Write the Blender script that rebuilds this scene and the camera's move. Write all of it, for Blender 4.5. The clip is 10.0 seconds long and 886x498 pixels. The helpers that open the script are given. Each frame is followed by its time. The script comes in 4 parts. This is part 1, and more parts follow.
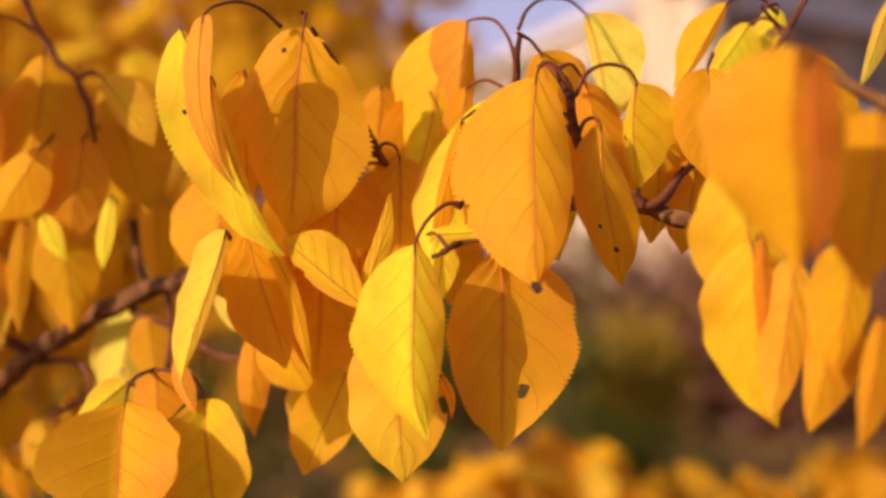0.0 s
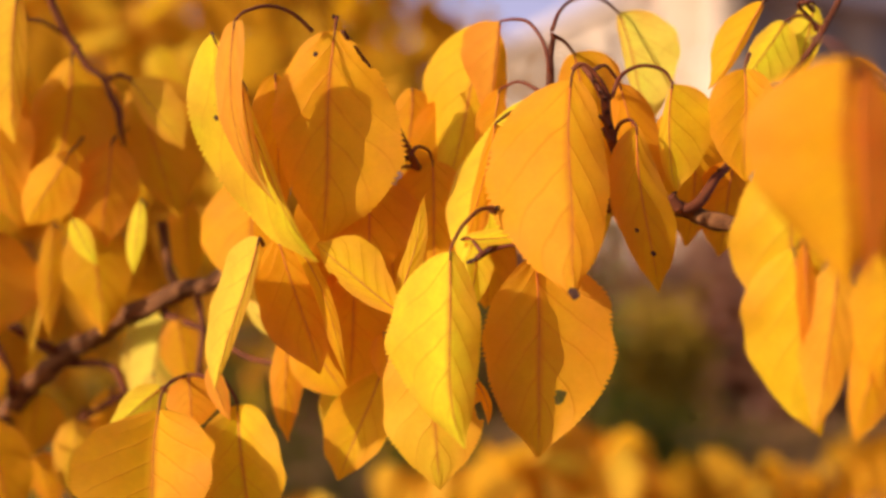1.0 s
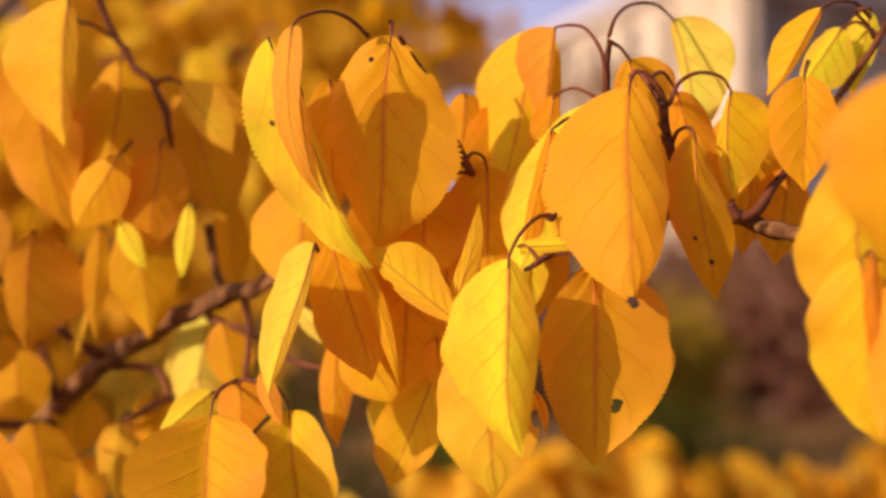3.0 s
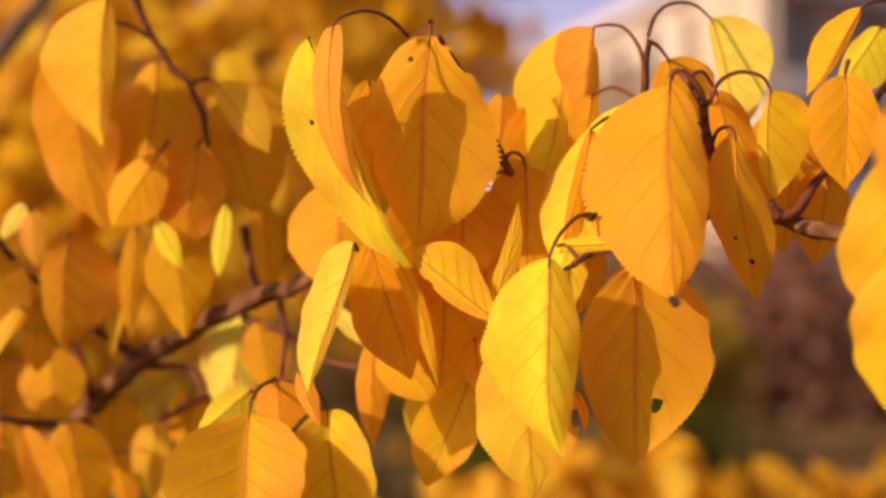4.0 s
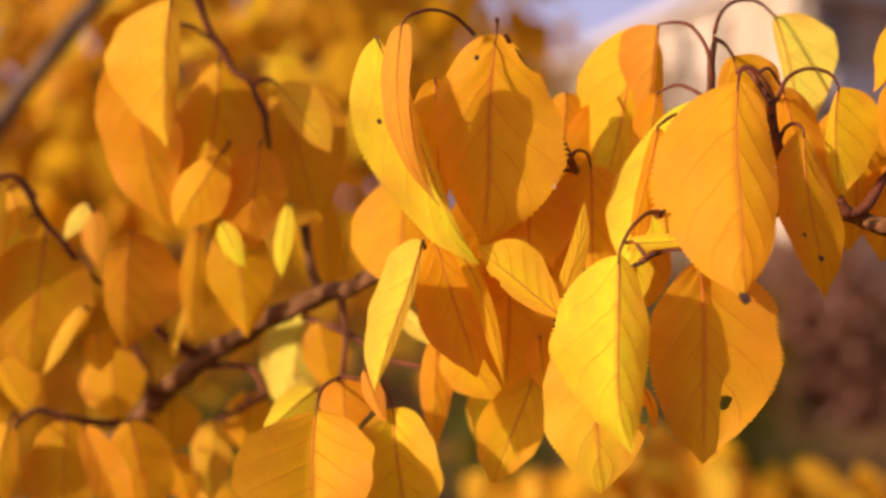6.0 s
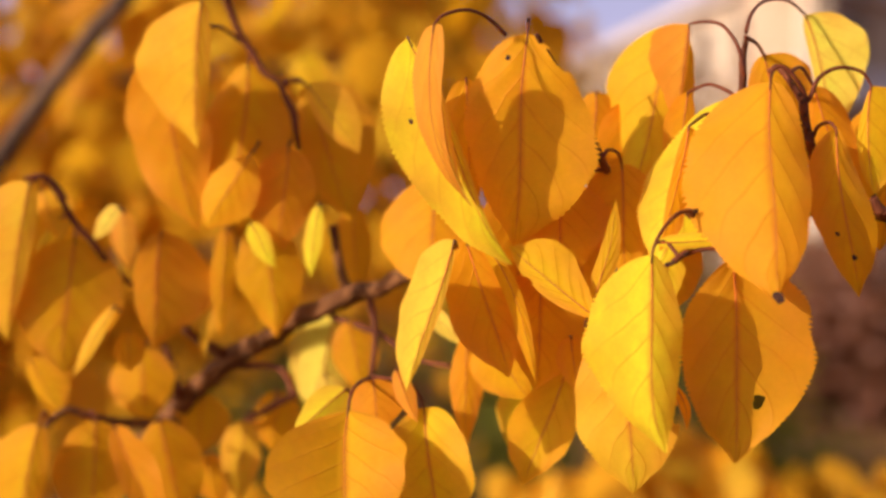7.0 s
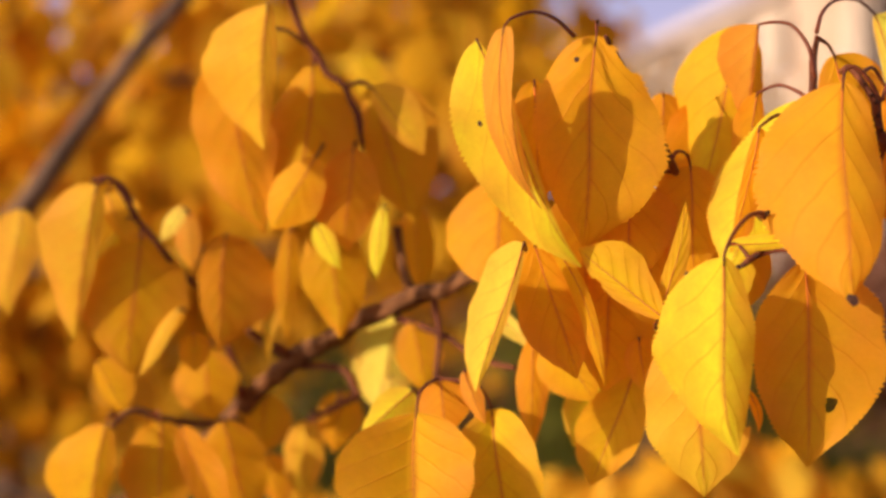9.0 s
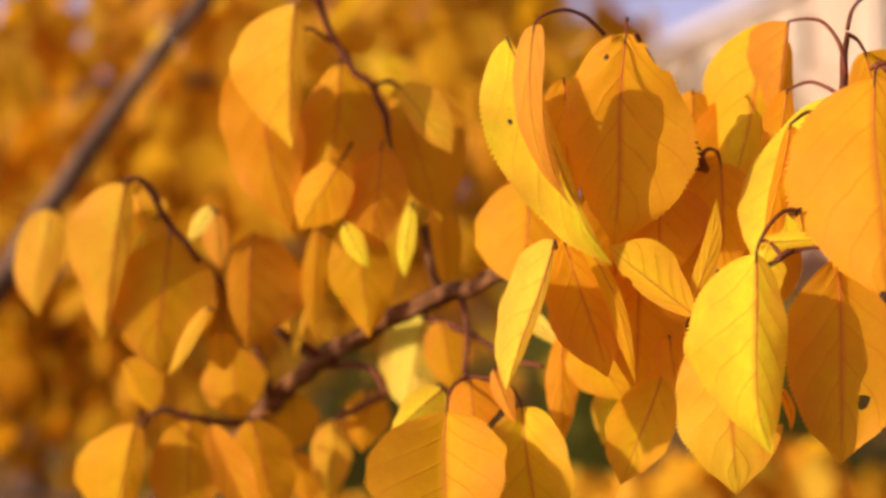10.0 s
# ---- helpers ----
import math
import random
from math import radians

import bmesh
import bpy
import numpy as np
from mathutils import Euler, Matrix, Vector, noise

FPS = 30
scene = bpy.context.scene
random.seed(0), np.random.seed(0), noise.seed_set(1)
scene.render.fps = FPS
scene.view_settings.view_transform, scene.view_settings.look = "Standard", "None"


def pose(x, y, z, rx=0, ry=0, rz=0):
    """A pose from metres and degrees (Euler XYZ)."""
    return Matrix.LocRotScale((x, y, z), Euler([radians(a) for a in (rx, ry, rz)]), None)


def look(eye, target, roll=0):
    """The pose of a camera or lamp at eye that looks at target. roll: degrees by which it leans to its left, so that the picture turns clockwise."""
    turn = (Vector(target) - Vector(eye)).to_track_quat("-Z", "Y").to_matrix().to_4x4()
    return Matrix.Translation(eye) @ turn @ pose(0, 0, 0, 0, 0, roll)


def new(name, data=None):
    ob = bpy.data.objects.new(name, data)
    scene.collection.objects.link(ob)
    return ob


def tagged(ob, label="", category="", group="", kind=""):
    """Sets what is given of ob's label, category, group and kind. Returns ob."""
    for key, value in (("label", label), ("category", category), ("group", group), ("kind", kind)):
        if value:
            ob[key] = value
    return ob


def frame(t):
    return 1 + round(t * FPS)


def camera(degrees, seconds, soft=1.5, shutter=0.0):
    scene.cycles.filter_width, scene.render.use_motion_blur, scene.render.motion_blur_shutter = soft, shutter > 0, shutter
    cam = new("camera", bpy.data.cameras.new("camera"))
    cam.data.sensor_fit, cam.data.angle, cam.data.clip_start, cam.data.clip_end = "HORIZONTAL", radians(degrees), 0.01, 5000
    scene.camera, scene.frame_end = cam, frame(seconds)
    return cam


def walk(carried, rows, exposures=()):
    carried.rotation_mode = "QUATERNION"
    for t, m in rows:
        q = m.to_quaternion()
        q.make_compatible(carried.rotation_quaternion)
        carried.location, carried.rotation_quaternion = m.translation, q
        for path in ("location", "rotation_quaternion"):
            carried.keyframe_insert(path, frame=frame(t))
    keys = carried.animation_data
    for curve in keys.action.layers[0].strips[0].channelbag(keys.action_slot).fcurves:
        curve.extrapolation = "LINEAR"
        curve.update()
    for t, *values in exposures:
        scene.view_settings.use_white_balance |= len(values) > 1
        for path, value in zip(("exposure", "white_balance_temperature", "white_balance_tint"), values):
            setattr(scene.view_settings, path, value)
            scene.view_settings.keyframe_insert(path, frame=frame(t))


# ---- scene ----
cam = camera(33.8, 10.0, 3.0)
PATH = [
    (0, (0.0531, 0.0247, 1.5046), (0.0960, 2.0241, 1.5253), -0.09),
    (0.5, (0.0510, 0.0269, 1.5085), (0.0749, 2.0268, 1.5090), -0.52),
    (1, (0.0486, 0.0285, 1.5111), (0.0659, 2.0285, 1.5079), -0.52),
    (1.5, (0.0459, 0.0296, 1.5127), (0.0590, 2.0296, 1.5065), -0.42),
    (2, (0.0432, 0.0303, 1.5134), (0.0535, 2.0303, 1.5091), -0.22),
    (2.5, (0.0404, 0.0306, 1.5135), (0.0446, 2.0306, 1.5092), -0.19),
    (4, (0.0320, 0.0302, 1.5120), (-0.0011, 2.0300, 1.5135), -0.12),
    (4.5, (0.0293, 0.0298, 1.5113), (-0.0166, 2.0293, 1.5164), -0.09),
    (5, (0.0268, 0.0294, 1.5107), (-0.0277, 2.0287, 1.5159), -0.15),
    (5.5, (0.0244, 0.0290, 1.5103), (-0.0429, 2.0278, 1.5171), -0.23),
    (7, (0.0179, 0.0278, 1.5102), (-0.0833, 2.0252, 1.5176), -0.35),
    (7.5, (0.0160, 0.0275, 1.5105), (-0.1036, 2.0239, 1.5148), -0.53),
    (8, (0.0142, 0.0272, 1.5109), (-0.1173, 2.0229, 1.5140), -0.58),
    (8.5, (0.0124, 0.0270, 1.5112), (-0.1356, 2.0215, 1.5164), -0.43),
    (9, (0.0107, 0.0269, 1.5115), (-0.1506, 2.0203, 1.5164), -0.43),
    (9.5, (0.0089, 0.0267, 1.5114), (-0.1694, 2.0187, 1.5165), -0.48),
    (10, (0.0071, 0.0264, 1.5110), (-0.1786, 2.0178, 1.5163), -0.61),
]
walk(cam, [(t, look(eye, target, roll)) for t, eye, target, roll in PATH],
     exposures=[(0, -0.08, 6600, 24.5), (10, -0.08, 6600, 24.5)])

# depth of field of the long lens
cam.data.dof.use_dof = True
cam.data.dof.focus_distance = 0.413
cam.data.dof.aperture_fstop = 7.0

# ---- light ----
world = bpy.data.worlds.new("sky")
scene.world = world
world.use_nodes = True
wn = world.node_tree.nodes
sky = wn.new("ShaderNodeTexSky")
sky.sky_type = 'NISHITA'
sky.sun_disc = False
sky.dust_density = 5.0
sky.ozone_density = 2.5
SUN_ELEV, SUN_AZ = 24.0, 236.0      # degrees; azimuth clockwise from +y
sky.sun_elevation = radians(SUN_ELEV)
sky.sun_rotation = radians(SUN_AZ)
wn["Background"].inputs["Strength"].default_value = 0.135
sun_data = bpy.data.lights.new("sun", 'SUN')
sun_data.energy = 4.85
sun_data.angle = radians(0.53)
sun_data.color = (1.0, 0.88, 0.70)
sun = new("sun", sun_data)
sun_dir = Vector((math.sin(radians(SUN_AZ)) * math.cos(radians(SUN_ELEV)),
                  math.cos(radians(SUN_AZ)) * math.cos(radians(SUN_ELEV)), math.sin(radians(SUN_ELEV))))
sun.matrix_world = look(sun_dir * 20, (0, 0, 0))


# ---- materials ----
def material(name):
    m = bpy.data.materials.new(name)
    m.use_nodes = True
    nt = m.node_tree
    nt.nodes.clear()
    out = nt.nodes.new("ShaderNodeOutputMaterial")
    return m, nt, out


def node(nt, kind, **inputs):
    n = nt.nodes.new(kind)
    for k, v in inputs.items():
        n.inputs[k.replace("_", " ")].default_value = v
    return n


def math_node(nt, op, a, b=None, c=None):
    n = nt.nodes.new("ShaderNodeMath")
    n.operation = op
    for i, v in enumerate((a, b, c)):
        if v is None:
            continue
        if isinstance(v, (int, float)):
            n.inputs[i].default_value = v
        else:
            nt.links.new(v, n.inputs[i])
    return n.outputs[0]


def mix_colour(nt, fac, a, b, blend='MIX'):
    n = nt.nodes.new("ShaderNodeMix")
    n.data_type = 'RGBA'
    n.blend_type = blend
    for sock, v in ((n.inputs[0], fac), (n.inputs[6], a), (n.inputs[7], b)):
        if isinstance(v, (int, float)):
            sock.default_value = v
        elif isinstance(v, tuple):
            sock.default_value = (*v, 1) if len(v) == 3 else v
        else:
            nt.links.new(v, sock)
    return n.outputs[2]


def map_range(nt, v, a, b, c=0.0, d=1.0):
    n = nt.nodes.new("ShaderNodeMapRange")
    nt.links.new(v, n.inputs[0])
    for i, x in enumerate((a, b, c, d)):
        n.inputs[i + 1].default_value = x
    return n.outputs[0]


def noise_tex(nt, vec, scale, detail=3.0, rough=0.55):
    n = nt.nodes.new("ShaderNodeTexNoise")
    n.inputs["Scale"].default_value = scale
    n.inputs["Detail"].default_value = detail
    n.inputs["Roughness"].default_value = rough
    if vec is not None:
        nt.links.new(vec, n.inputs["Vector"])
    return n.outputs["Fac"]


def leaf_shader(nt, out, colour, bump_h, translucency=0.5, rough=0.55):
    bump = nt.nodes.new("ShaderNodeBump")
    bump.inputs["Strength"].default_value = 0.5
    bump.inputs["Distance"].default_value = 0.001
    nt.links.new(bump_h, bump.inputs["Height"])
    p = node(nt, "ShaderNodeBsdfPrincipled", Roughness=rough)
    p.inputs["Specular IOR Level"].default_value = 0.09
    tr = nt.nodes.new("ShaderNodeBsdfTranslucent")
    nt.links.new(colour, p.inputs["Base Color"])
    nt.links.new(mix_colour(nt, 1.0, colour, (1.0, 0.90, 0.35), 'MULTIPLY'), tr.inputs["Color"])
    nt.links.new(bump.outputs[0], p.inputs["Normal"])
    nt.links.new(bump.outputs[0], tr.inputs["Normal"])
    mix = nt.nodes.new("ShaderNodeMixShader")
    mix.inputs[0].default_value = translucency
    nt.links.new(p.outputs[0], mix.inputs[1])
    nt.links.new(tr.outputs[0], mix.inputs[2])
    nt.links.new(mix.outputs[0], out.inputs[0])


def make_leaf_material():
    m, nt, out = material("autumn_leaf")
    info = nt.nodes.new("ShaderNodeObjectInfo")
    tc = nt.nodes.new("ShaderNodeTexCoord")
    sep = nt.nodes.new("ShaderNodeSeparateXYZ")
    nt.links.new(tc.outputs["UV"], sep.inputs[0])
    u, v = sep.outputs[0], sep.outputs[1]
    warp = noise_tex(nt, tc.outputs["Object"], 55, 2)
    a = math_node(nt, 'ABSOLUTE', math_node(nt, 'SUBTRACT', u, 0.5))
    side = math_node(nt, 'GREATER_THAN', u, 0.5)
    # lateral veins: they leave the midrib and sweep to the tip
    k = math_node(nt, 'SUBTRACT', math_node(nt, 'MULTIPLY', v, 5.4), math_node(nt, 'MULTIPLY', a, 3.9))
    k = math_node(nt, 'ADD', k, math_node(nt, 'MULTIPLY', side, 0.45))
    k = math_node(nt, 'ADD', k, math_node(nt, 'MULTIPLY', warp, 0.7))
    d = math_node(nt, 'ABSOLUTE', math_node(nt, 'SUBTRACT', math_node(nt, 'FRACT', k), 0.5))
    vein = map_range(nt, d, 0.0, 0.07, 1.0, 0.0)
    fade = map_range(nt, a, 0.05, 0.5, 0.75, 0.12)
    vein = math_node(nt, 'MULTIPLY', vein, fade)
    mid = map_range(nt, a, 0.008, 0.04, 1.0, 0.0)
    # fine net of veinlets
    vor = nt.nodes.new("ShaderNodeTexVoronoi")
    vor.feature = 'DISTANCE_TO_EDGE'
    vor.inputs["Scale"].default_value = 420
    nt.links.new(tc.outputs["Object"], vor.inputs["Vector"])
    net = map_range(nt, vor.outputs["Distance"], 0.0, 0.12, 1.0, 0.0)
    big = noise_tex(nt, tc.outputs["Object"], 30, 3)
    fine = noise_tex(nt, tc.outputs["Object"], 260, 4)
    mott = noise_tex(nt, tc.outputs["Object"], 75, 4, 0.65)
    col = mix_colour(nt, map_range(nt, big, 0.40, 0.68, 0.0, 0.5), info.outputs["Color"],
                     mix_colour(nt, 1.0, info.outputs["Color"], (1.0, 0.70, 0.8), 'MULTIPLY'))
    # yellower along the midrib, mottled
    core = math_node(nt, 'MULTIPLY', map_range(nt, a, 0.0, 0.34, 1.0, 0.0), map_range(nt, mott, 0.38, 0.62))
    col = mix_colour(nt, math_node(nt, 'MULTIPLY', core, 0.75), col,
                     mix_colour(nt, 1.0, info.outputs["Color"], (1.0, 1.22, 1.0), 'MULTIPLY'))
    # blush towards the margin in places
    rim = math_node(nt, 'MULTIPLY', map_range(nt, a, 0.12, 0.5), map_range(nt, noise_tex(nt, tc.outputs["Object"], 42, 3, 0.6), 0.40, 0.64))
    col = mix_colour(nt, math_node(nt, 'MULTIPLY', rim, 0.58), col, (0.92, 0.36, 0.045))
    col = mix_colour(nt, map_range(nt, fine, 0.35, 0.75, 0.0, 0.18), col, (0.60, 0.30, 0.01))
    col = mix_colour(nt, math_node(nt, 'MULTIPLY', net, 0.06), col, (0.5, 0.2, 0.02))
    col = mix_colour(nt, math_node(nt, 'MULTIPLY', vein, 0.42), col, (0.68, 0.17, 0.016))
    col = mix_colour(nt, math_node(nt, 'MULTIPLY', mid, 0.42), col, (0.66, 0.15, 0.025))
    # few brown specks
    speck = map_range(nt, noise_tex(nt, tc.outputs["Object"], 120, 1), 0.83, 0.86)
    col = mix_colour(nt, math_node(nt, 'MULTIPLY', speck, 0.7), col, (0.22, 0.08, 0.02))
    h = math_node(nt, 'ADD', math_node(nt, 'MULTIPLY', vein, -0.45), math_node(nt, 'MULTIPLY', big, 1.2))
    h = math_node(nt, 'ADD', h, math_node(nt, 'MULTIPLY', fine, 0.35))
    leaf_shader(nt, out, col, h)
    return m


def make_far_leaf_material(name, colours):
    m, nt, out = material(name)
    geo = nt.nodes.new("ShaderNodeNewGeometry")
    ramp = nt.nodes.new("ShaderNodeValToRGB")
    els = ramp.color_ramp.elements
    while len(els) < len(colours):
        els.new(0.5)
    for i, c in enumerate(colours):
        els[i].position = i / (len(colours) - 1)
        els[i].color = (*c, 1)
    nt.links.new(geo.outputs["Random Per Island"], ramp.inputs[0])
    tc = nt.nodes.new("ShaderNodeTexCoord")
    n1 = noise_tex(nt, tc.outputs["Object"], 30, 3)
    col = mix_colour(nt, map_range(nt, n1, 0.4, 0.8, 0.0, 0.4), ramp.outputs[0], (0.45, 0.2, 0.02))
    leaf_shader(nt, out, col, n1)
    return m


def make_solid(name, c1, c2, scale, rough=0.8, bump=0.4, dist=0.002, stretch=(1, 1, 1), detail=5):
    m, nt, out = material(name)
    tc = nt.nodes.new("ShaderNodeTexCoord")
    mp = nt.nodes.new("ShaderNodeMapping")
    mp.inputs["Scale"].default_value = stretch
    nt.links.new(tc.outputs["Object"], mp.inputs[0])
    n1 = noise_tex(nt, mp.outputs[0], scale, detail)
    n2 = noise_tex(nt, mp.outputs[0], scale * 7, 4)
    f = math_node(nt, 'ADD', math_node(nt, 'MULTIPLY', n1, 0.65), math_node(nt, 'MULTIPLY', n2, 0.35))
    col = mix_colour(nt, map_range(nt, f, 0.35, 0.65), c1, c2)
    p = node(nt, "ShaderNodeBsdfPrincipled", Roughness=rough)
    p.inputs["Specular IOR Level"].default_value = 0.15
    nt.links.new(col, p.inputs["Base Color"])
    b = nt.nodes.new("ShaderNodeBump")
    b.inputs["Strength"].default_value = bump
    b.inputs["Distance"].default_value = dist
    nt.links.new(f, b.inputs["Height"])
    nt.links.new(b.outputs[0], p.inputs["Normal"])
    nt.links.new(p.outputs[0], out.inputs[0])
    return m


LEAF = make_leaf_material()
FAR_LEAF = make_far_leaf_material("distant_yellow_leaf", [(0.88, 0.50, 0.01), (0.78, 0.36, 0.01), (0.50, 0.26, 0.01), (0.92, 0.60, 0.03), (0.62, 0.25, 0.008)])
GREEN_LEAF = make_far_leaf_material("green_shrub_leaf", [(0.09, 0.15, 0.025), (0.15, 0.20, 0.03), (0.26, 0.24, 0.04)])
# the pale pink tone paints sunlit bits into the hedge
RUSSET_LEAF = make_far_leaf_material("russet_hedge_leaf", [(0.29, 0.10, 0.055), (0.17, 0.06, 0.032), (0.50, 0.27, 0.20), (0.22, 0.08, 0.04)])
OLIVE_LEAF = make_far_leaf_material("olive_shrub_leaf", [(0.58, 0.38, 0.04), (0.40, 0.29, 0.04), (0.72, 0.47, 0.05)])
GOLD_LEAF = make_far_leaf_material("golden_shrub_leaf", [(0.90, 0.54, 0.02), (0.84, 0.42, 0.012), (0.60, 0.28, 0.01), (0.93, 0.62, 0.05), (0.78, 0.35, 0.01)])
BROWN_LEAF = make_far_leaf_material("dry_brown_leaf", [(0.34, 0.19, 0.08), (0.46, 0.28, 0.12), (0.24, 0.13, 0.06)])
STALK = make_solid("red_brown_petiole", (0.10, 0.024, 0.009), (0.21, 0.055, 0.02), 300, 0.45, 0.2, 0.0003)
MIDRIB = make_solid("orange_midrib", (0.50, 0.115, 0.018), (0.66, 0.20, 0.028), 300, 0.5, 0.2, 0.0003)
BARK = make_solid("smooth_brown_bark", (0.060, 0.021, 0.006), (0.29, 0.125, 0.042), 140, 0.85, 1.0, 0.002, (1, 1, 1))
TWIG_BARK = make_solid("red_brown_twig_bark", (0.085, 0.024, 0.009), (0.21, 0.062, 0.022), 150, 0.7, 0.5, 0.0006)
FAR_BARK = make_solid("grey_brown_bark", (0.05, 0.026, 0.013), (0.21, 0.12, 0.065), 40, 0.7, 0.6, 0.003)
BUD = make_solid("dry_brown_bud", (0.03, 0.012, 0.008), (0.10, 0.04, 0.02), 400, 0.7, 0.6, 0.0008)
# tone raised so that the ground bounces warm light up to the leaves
GROUND = make_solid("leaf_strewn_ground", (0.06, 0.038, 0.014), (0.26, 0.125, 0.032), 3, 0.95, 0.8, 0.03)
PLASTER = make_solid("cream_plaster", (0.60, 0.47, 0.32), (0.70, 0.57, 0.41), 0.8, 0.85, 0.2, 0.01)
CONCRETE = make_solid("grey_concrete_panel", (0.46, 0.32, 0.20), (0.58, 0.43, 0.29), 0.6, 0.9, 0.2, 0.01)
WINDOW_GLASS = make_solid("dark_window_glass", (0.09, 0.075, 0.06), (0.14, 0.12, 0.10), 0.5, 0.12, 0.0, 0.001)
# block's glass colour, lifted to offset the navy tone of its shaded side
PALE_GLASS = make_solid("pale_window_glass", (0.24, 0.18, 0.13), (0.32, 0.25, 0.19), 0.5, 0.3, 0.0, 0.001)
ROOF_TIN = make_solid("pale_roof_metal", (0.55, 0.47, 0.42), (0.68, 0.60, 0.55), 0.7, 0.5, 0.1, 0.01)


# pale haze low over the horizon
wt = world.node_tree
wtc = wt.nodes.new("ShaderNodeTexCoord")
wsep = wt.nodes.new("ShaderNodeSeparateXYZ")
wt.links.new(wtc.outputs["Generated"], wsep.inputs[0])
haze = map_range(wt, wsep.outputs[2], 0.02, 0.34, 0.85, 0.0)
wt.links.new(mix_colour(wt, haze, sky.outputs[0], (6.1, 5.7, 8.4)), wn["Background"].inputs["Color"])


# ---- building blocks ----
def part(name, bm, mat, parent=None, label="", smooth=True):
    me = bpy.data.meshes.new(name)
    bm.to_mesh(me)
    bm.free()
    if smooth:
        me.polygons.foreach_set("use_smooth", [True] * len(me.polygons))
    me.materials.append(mat)
    ob = new(name, me)
    if parent:
        ob.parent = parent
    if label:
        tagged(ob, label)
    return ob


def thing(name, at, label, category, group="", kind=""):
    ob = new(name)
    ob.empty_display_size = 0.02
    ob.location = at
    return tagged(ob, label, category, group, kind)


def spline(pts, n):
    """Points along a smooth line through pts."""
    P = [Vector(p) for p in pts]
    if len(P) == 2:
        return [P[0].lerp(P[1], i / n) for i in range(n + 1)]
    P = [P[0] * 2 - P[1]] + P + [P[-1] * 2 - P[-2]]
    out = []
    m = len(P) - 3
    for i in range(n + 1):
        f = min(i / n * m, m - 1e-6)
        k = int(f)
        t = f - k
        a, b, c, d = P[k:k + 4]
        out.append(0.5 * (2 * b + (c - a) * t + (2 * a - 5 * b + 4 * c - d) * t * t + (3 * b - a - 3 * c + d) * t ** 3))
    return out


def tube_bm(line, radii, sides=8, knots=0.0, seed=0):
    """A tube along line, with the radius going through radii; knots: how uneven."""
    bm = bmesh.new()
    n = len(line)
    rings = []
    ref = Vector((0.3, 0.9, 0.2)).normalized()
    for i, p in enumerate(line):
        d = (line[min(i + 1, n - 1)] - line[max(i - 1, 0)]).normalized()
        a = d.cross(ref)
        if a.length < 0.05:
            a = d.cross(Vector((1, 0, 0)))
        a.normalize()
        b = d.cross(a)
        f = i / (n - 1) * (len(radii) - 1)
        k = min(int(f), len(radii) - 2) if len(radii) > 1 else 0
        r = radii[0] if len(radii) == 1 else radii[k] + (radii[k + 1] - radii[k]) * (f - k)
        ring = []
        for j in range(sides):
            w = j / sides * 2 * math.pi
            q = a * math.cos(w) + b * math.sin(w)
            rr = r * (1 + knots * noise.noise((p * 90 + q * 1.3 + Vector((seed, 0, 0)))))
            ring.append(bm.verts.new(p + q * rr))
        rings.append(ring)
    for i in range(n - 1):
        for j in range(sides):
            bm.faces.new((rings[i][j], rings[i][(j + 1) % sides], rings[i + 1][(j + 1) % sides], rings[i + 1][j]))
    bm.faces.new(rings[0][::-1])
    bm.faces.new(rings[-1])
    return bm


TWIG_POINTS = []       # places where a petiole can spring from
SERIAL = [0]


def half_width(s, peak):
    """Outline of one half of an ovate leaf: 0 at the base and the tip, 1 at the peak."""
    x = s ** (math.log(0.5) / math.log(peak))
    w = max(0.0, math.sin(math.pi * x)) ** (0.62 if s < peak else 0.86)
    drip = max(0.0, (s - 0.86) / 0.14)
    return w * (1 - 0.30 * drip * (2 - drip) * 0.9) + 0.012


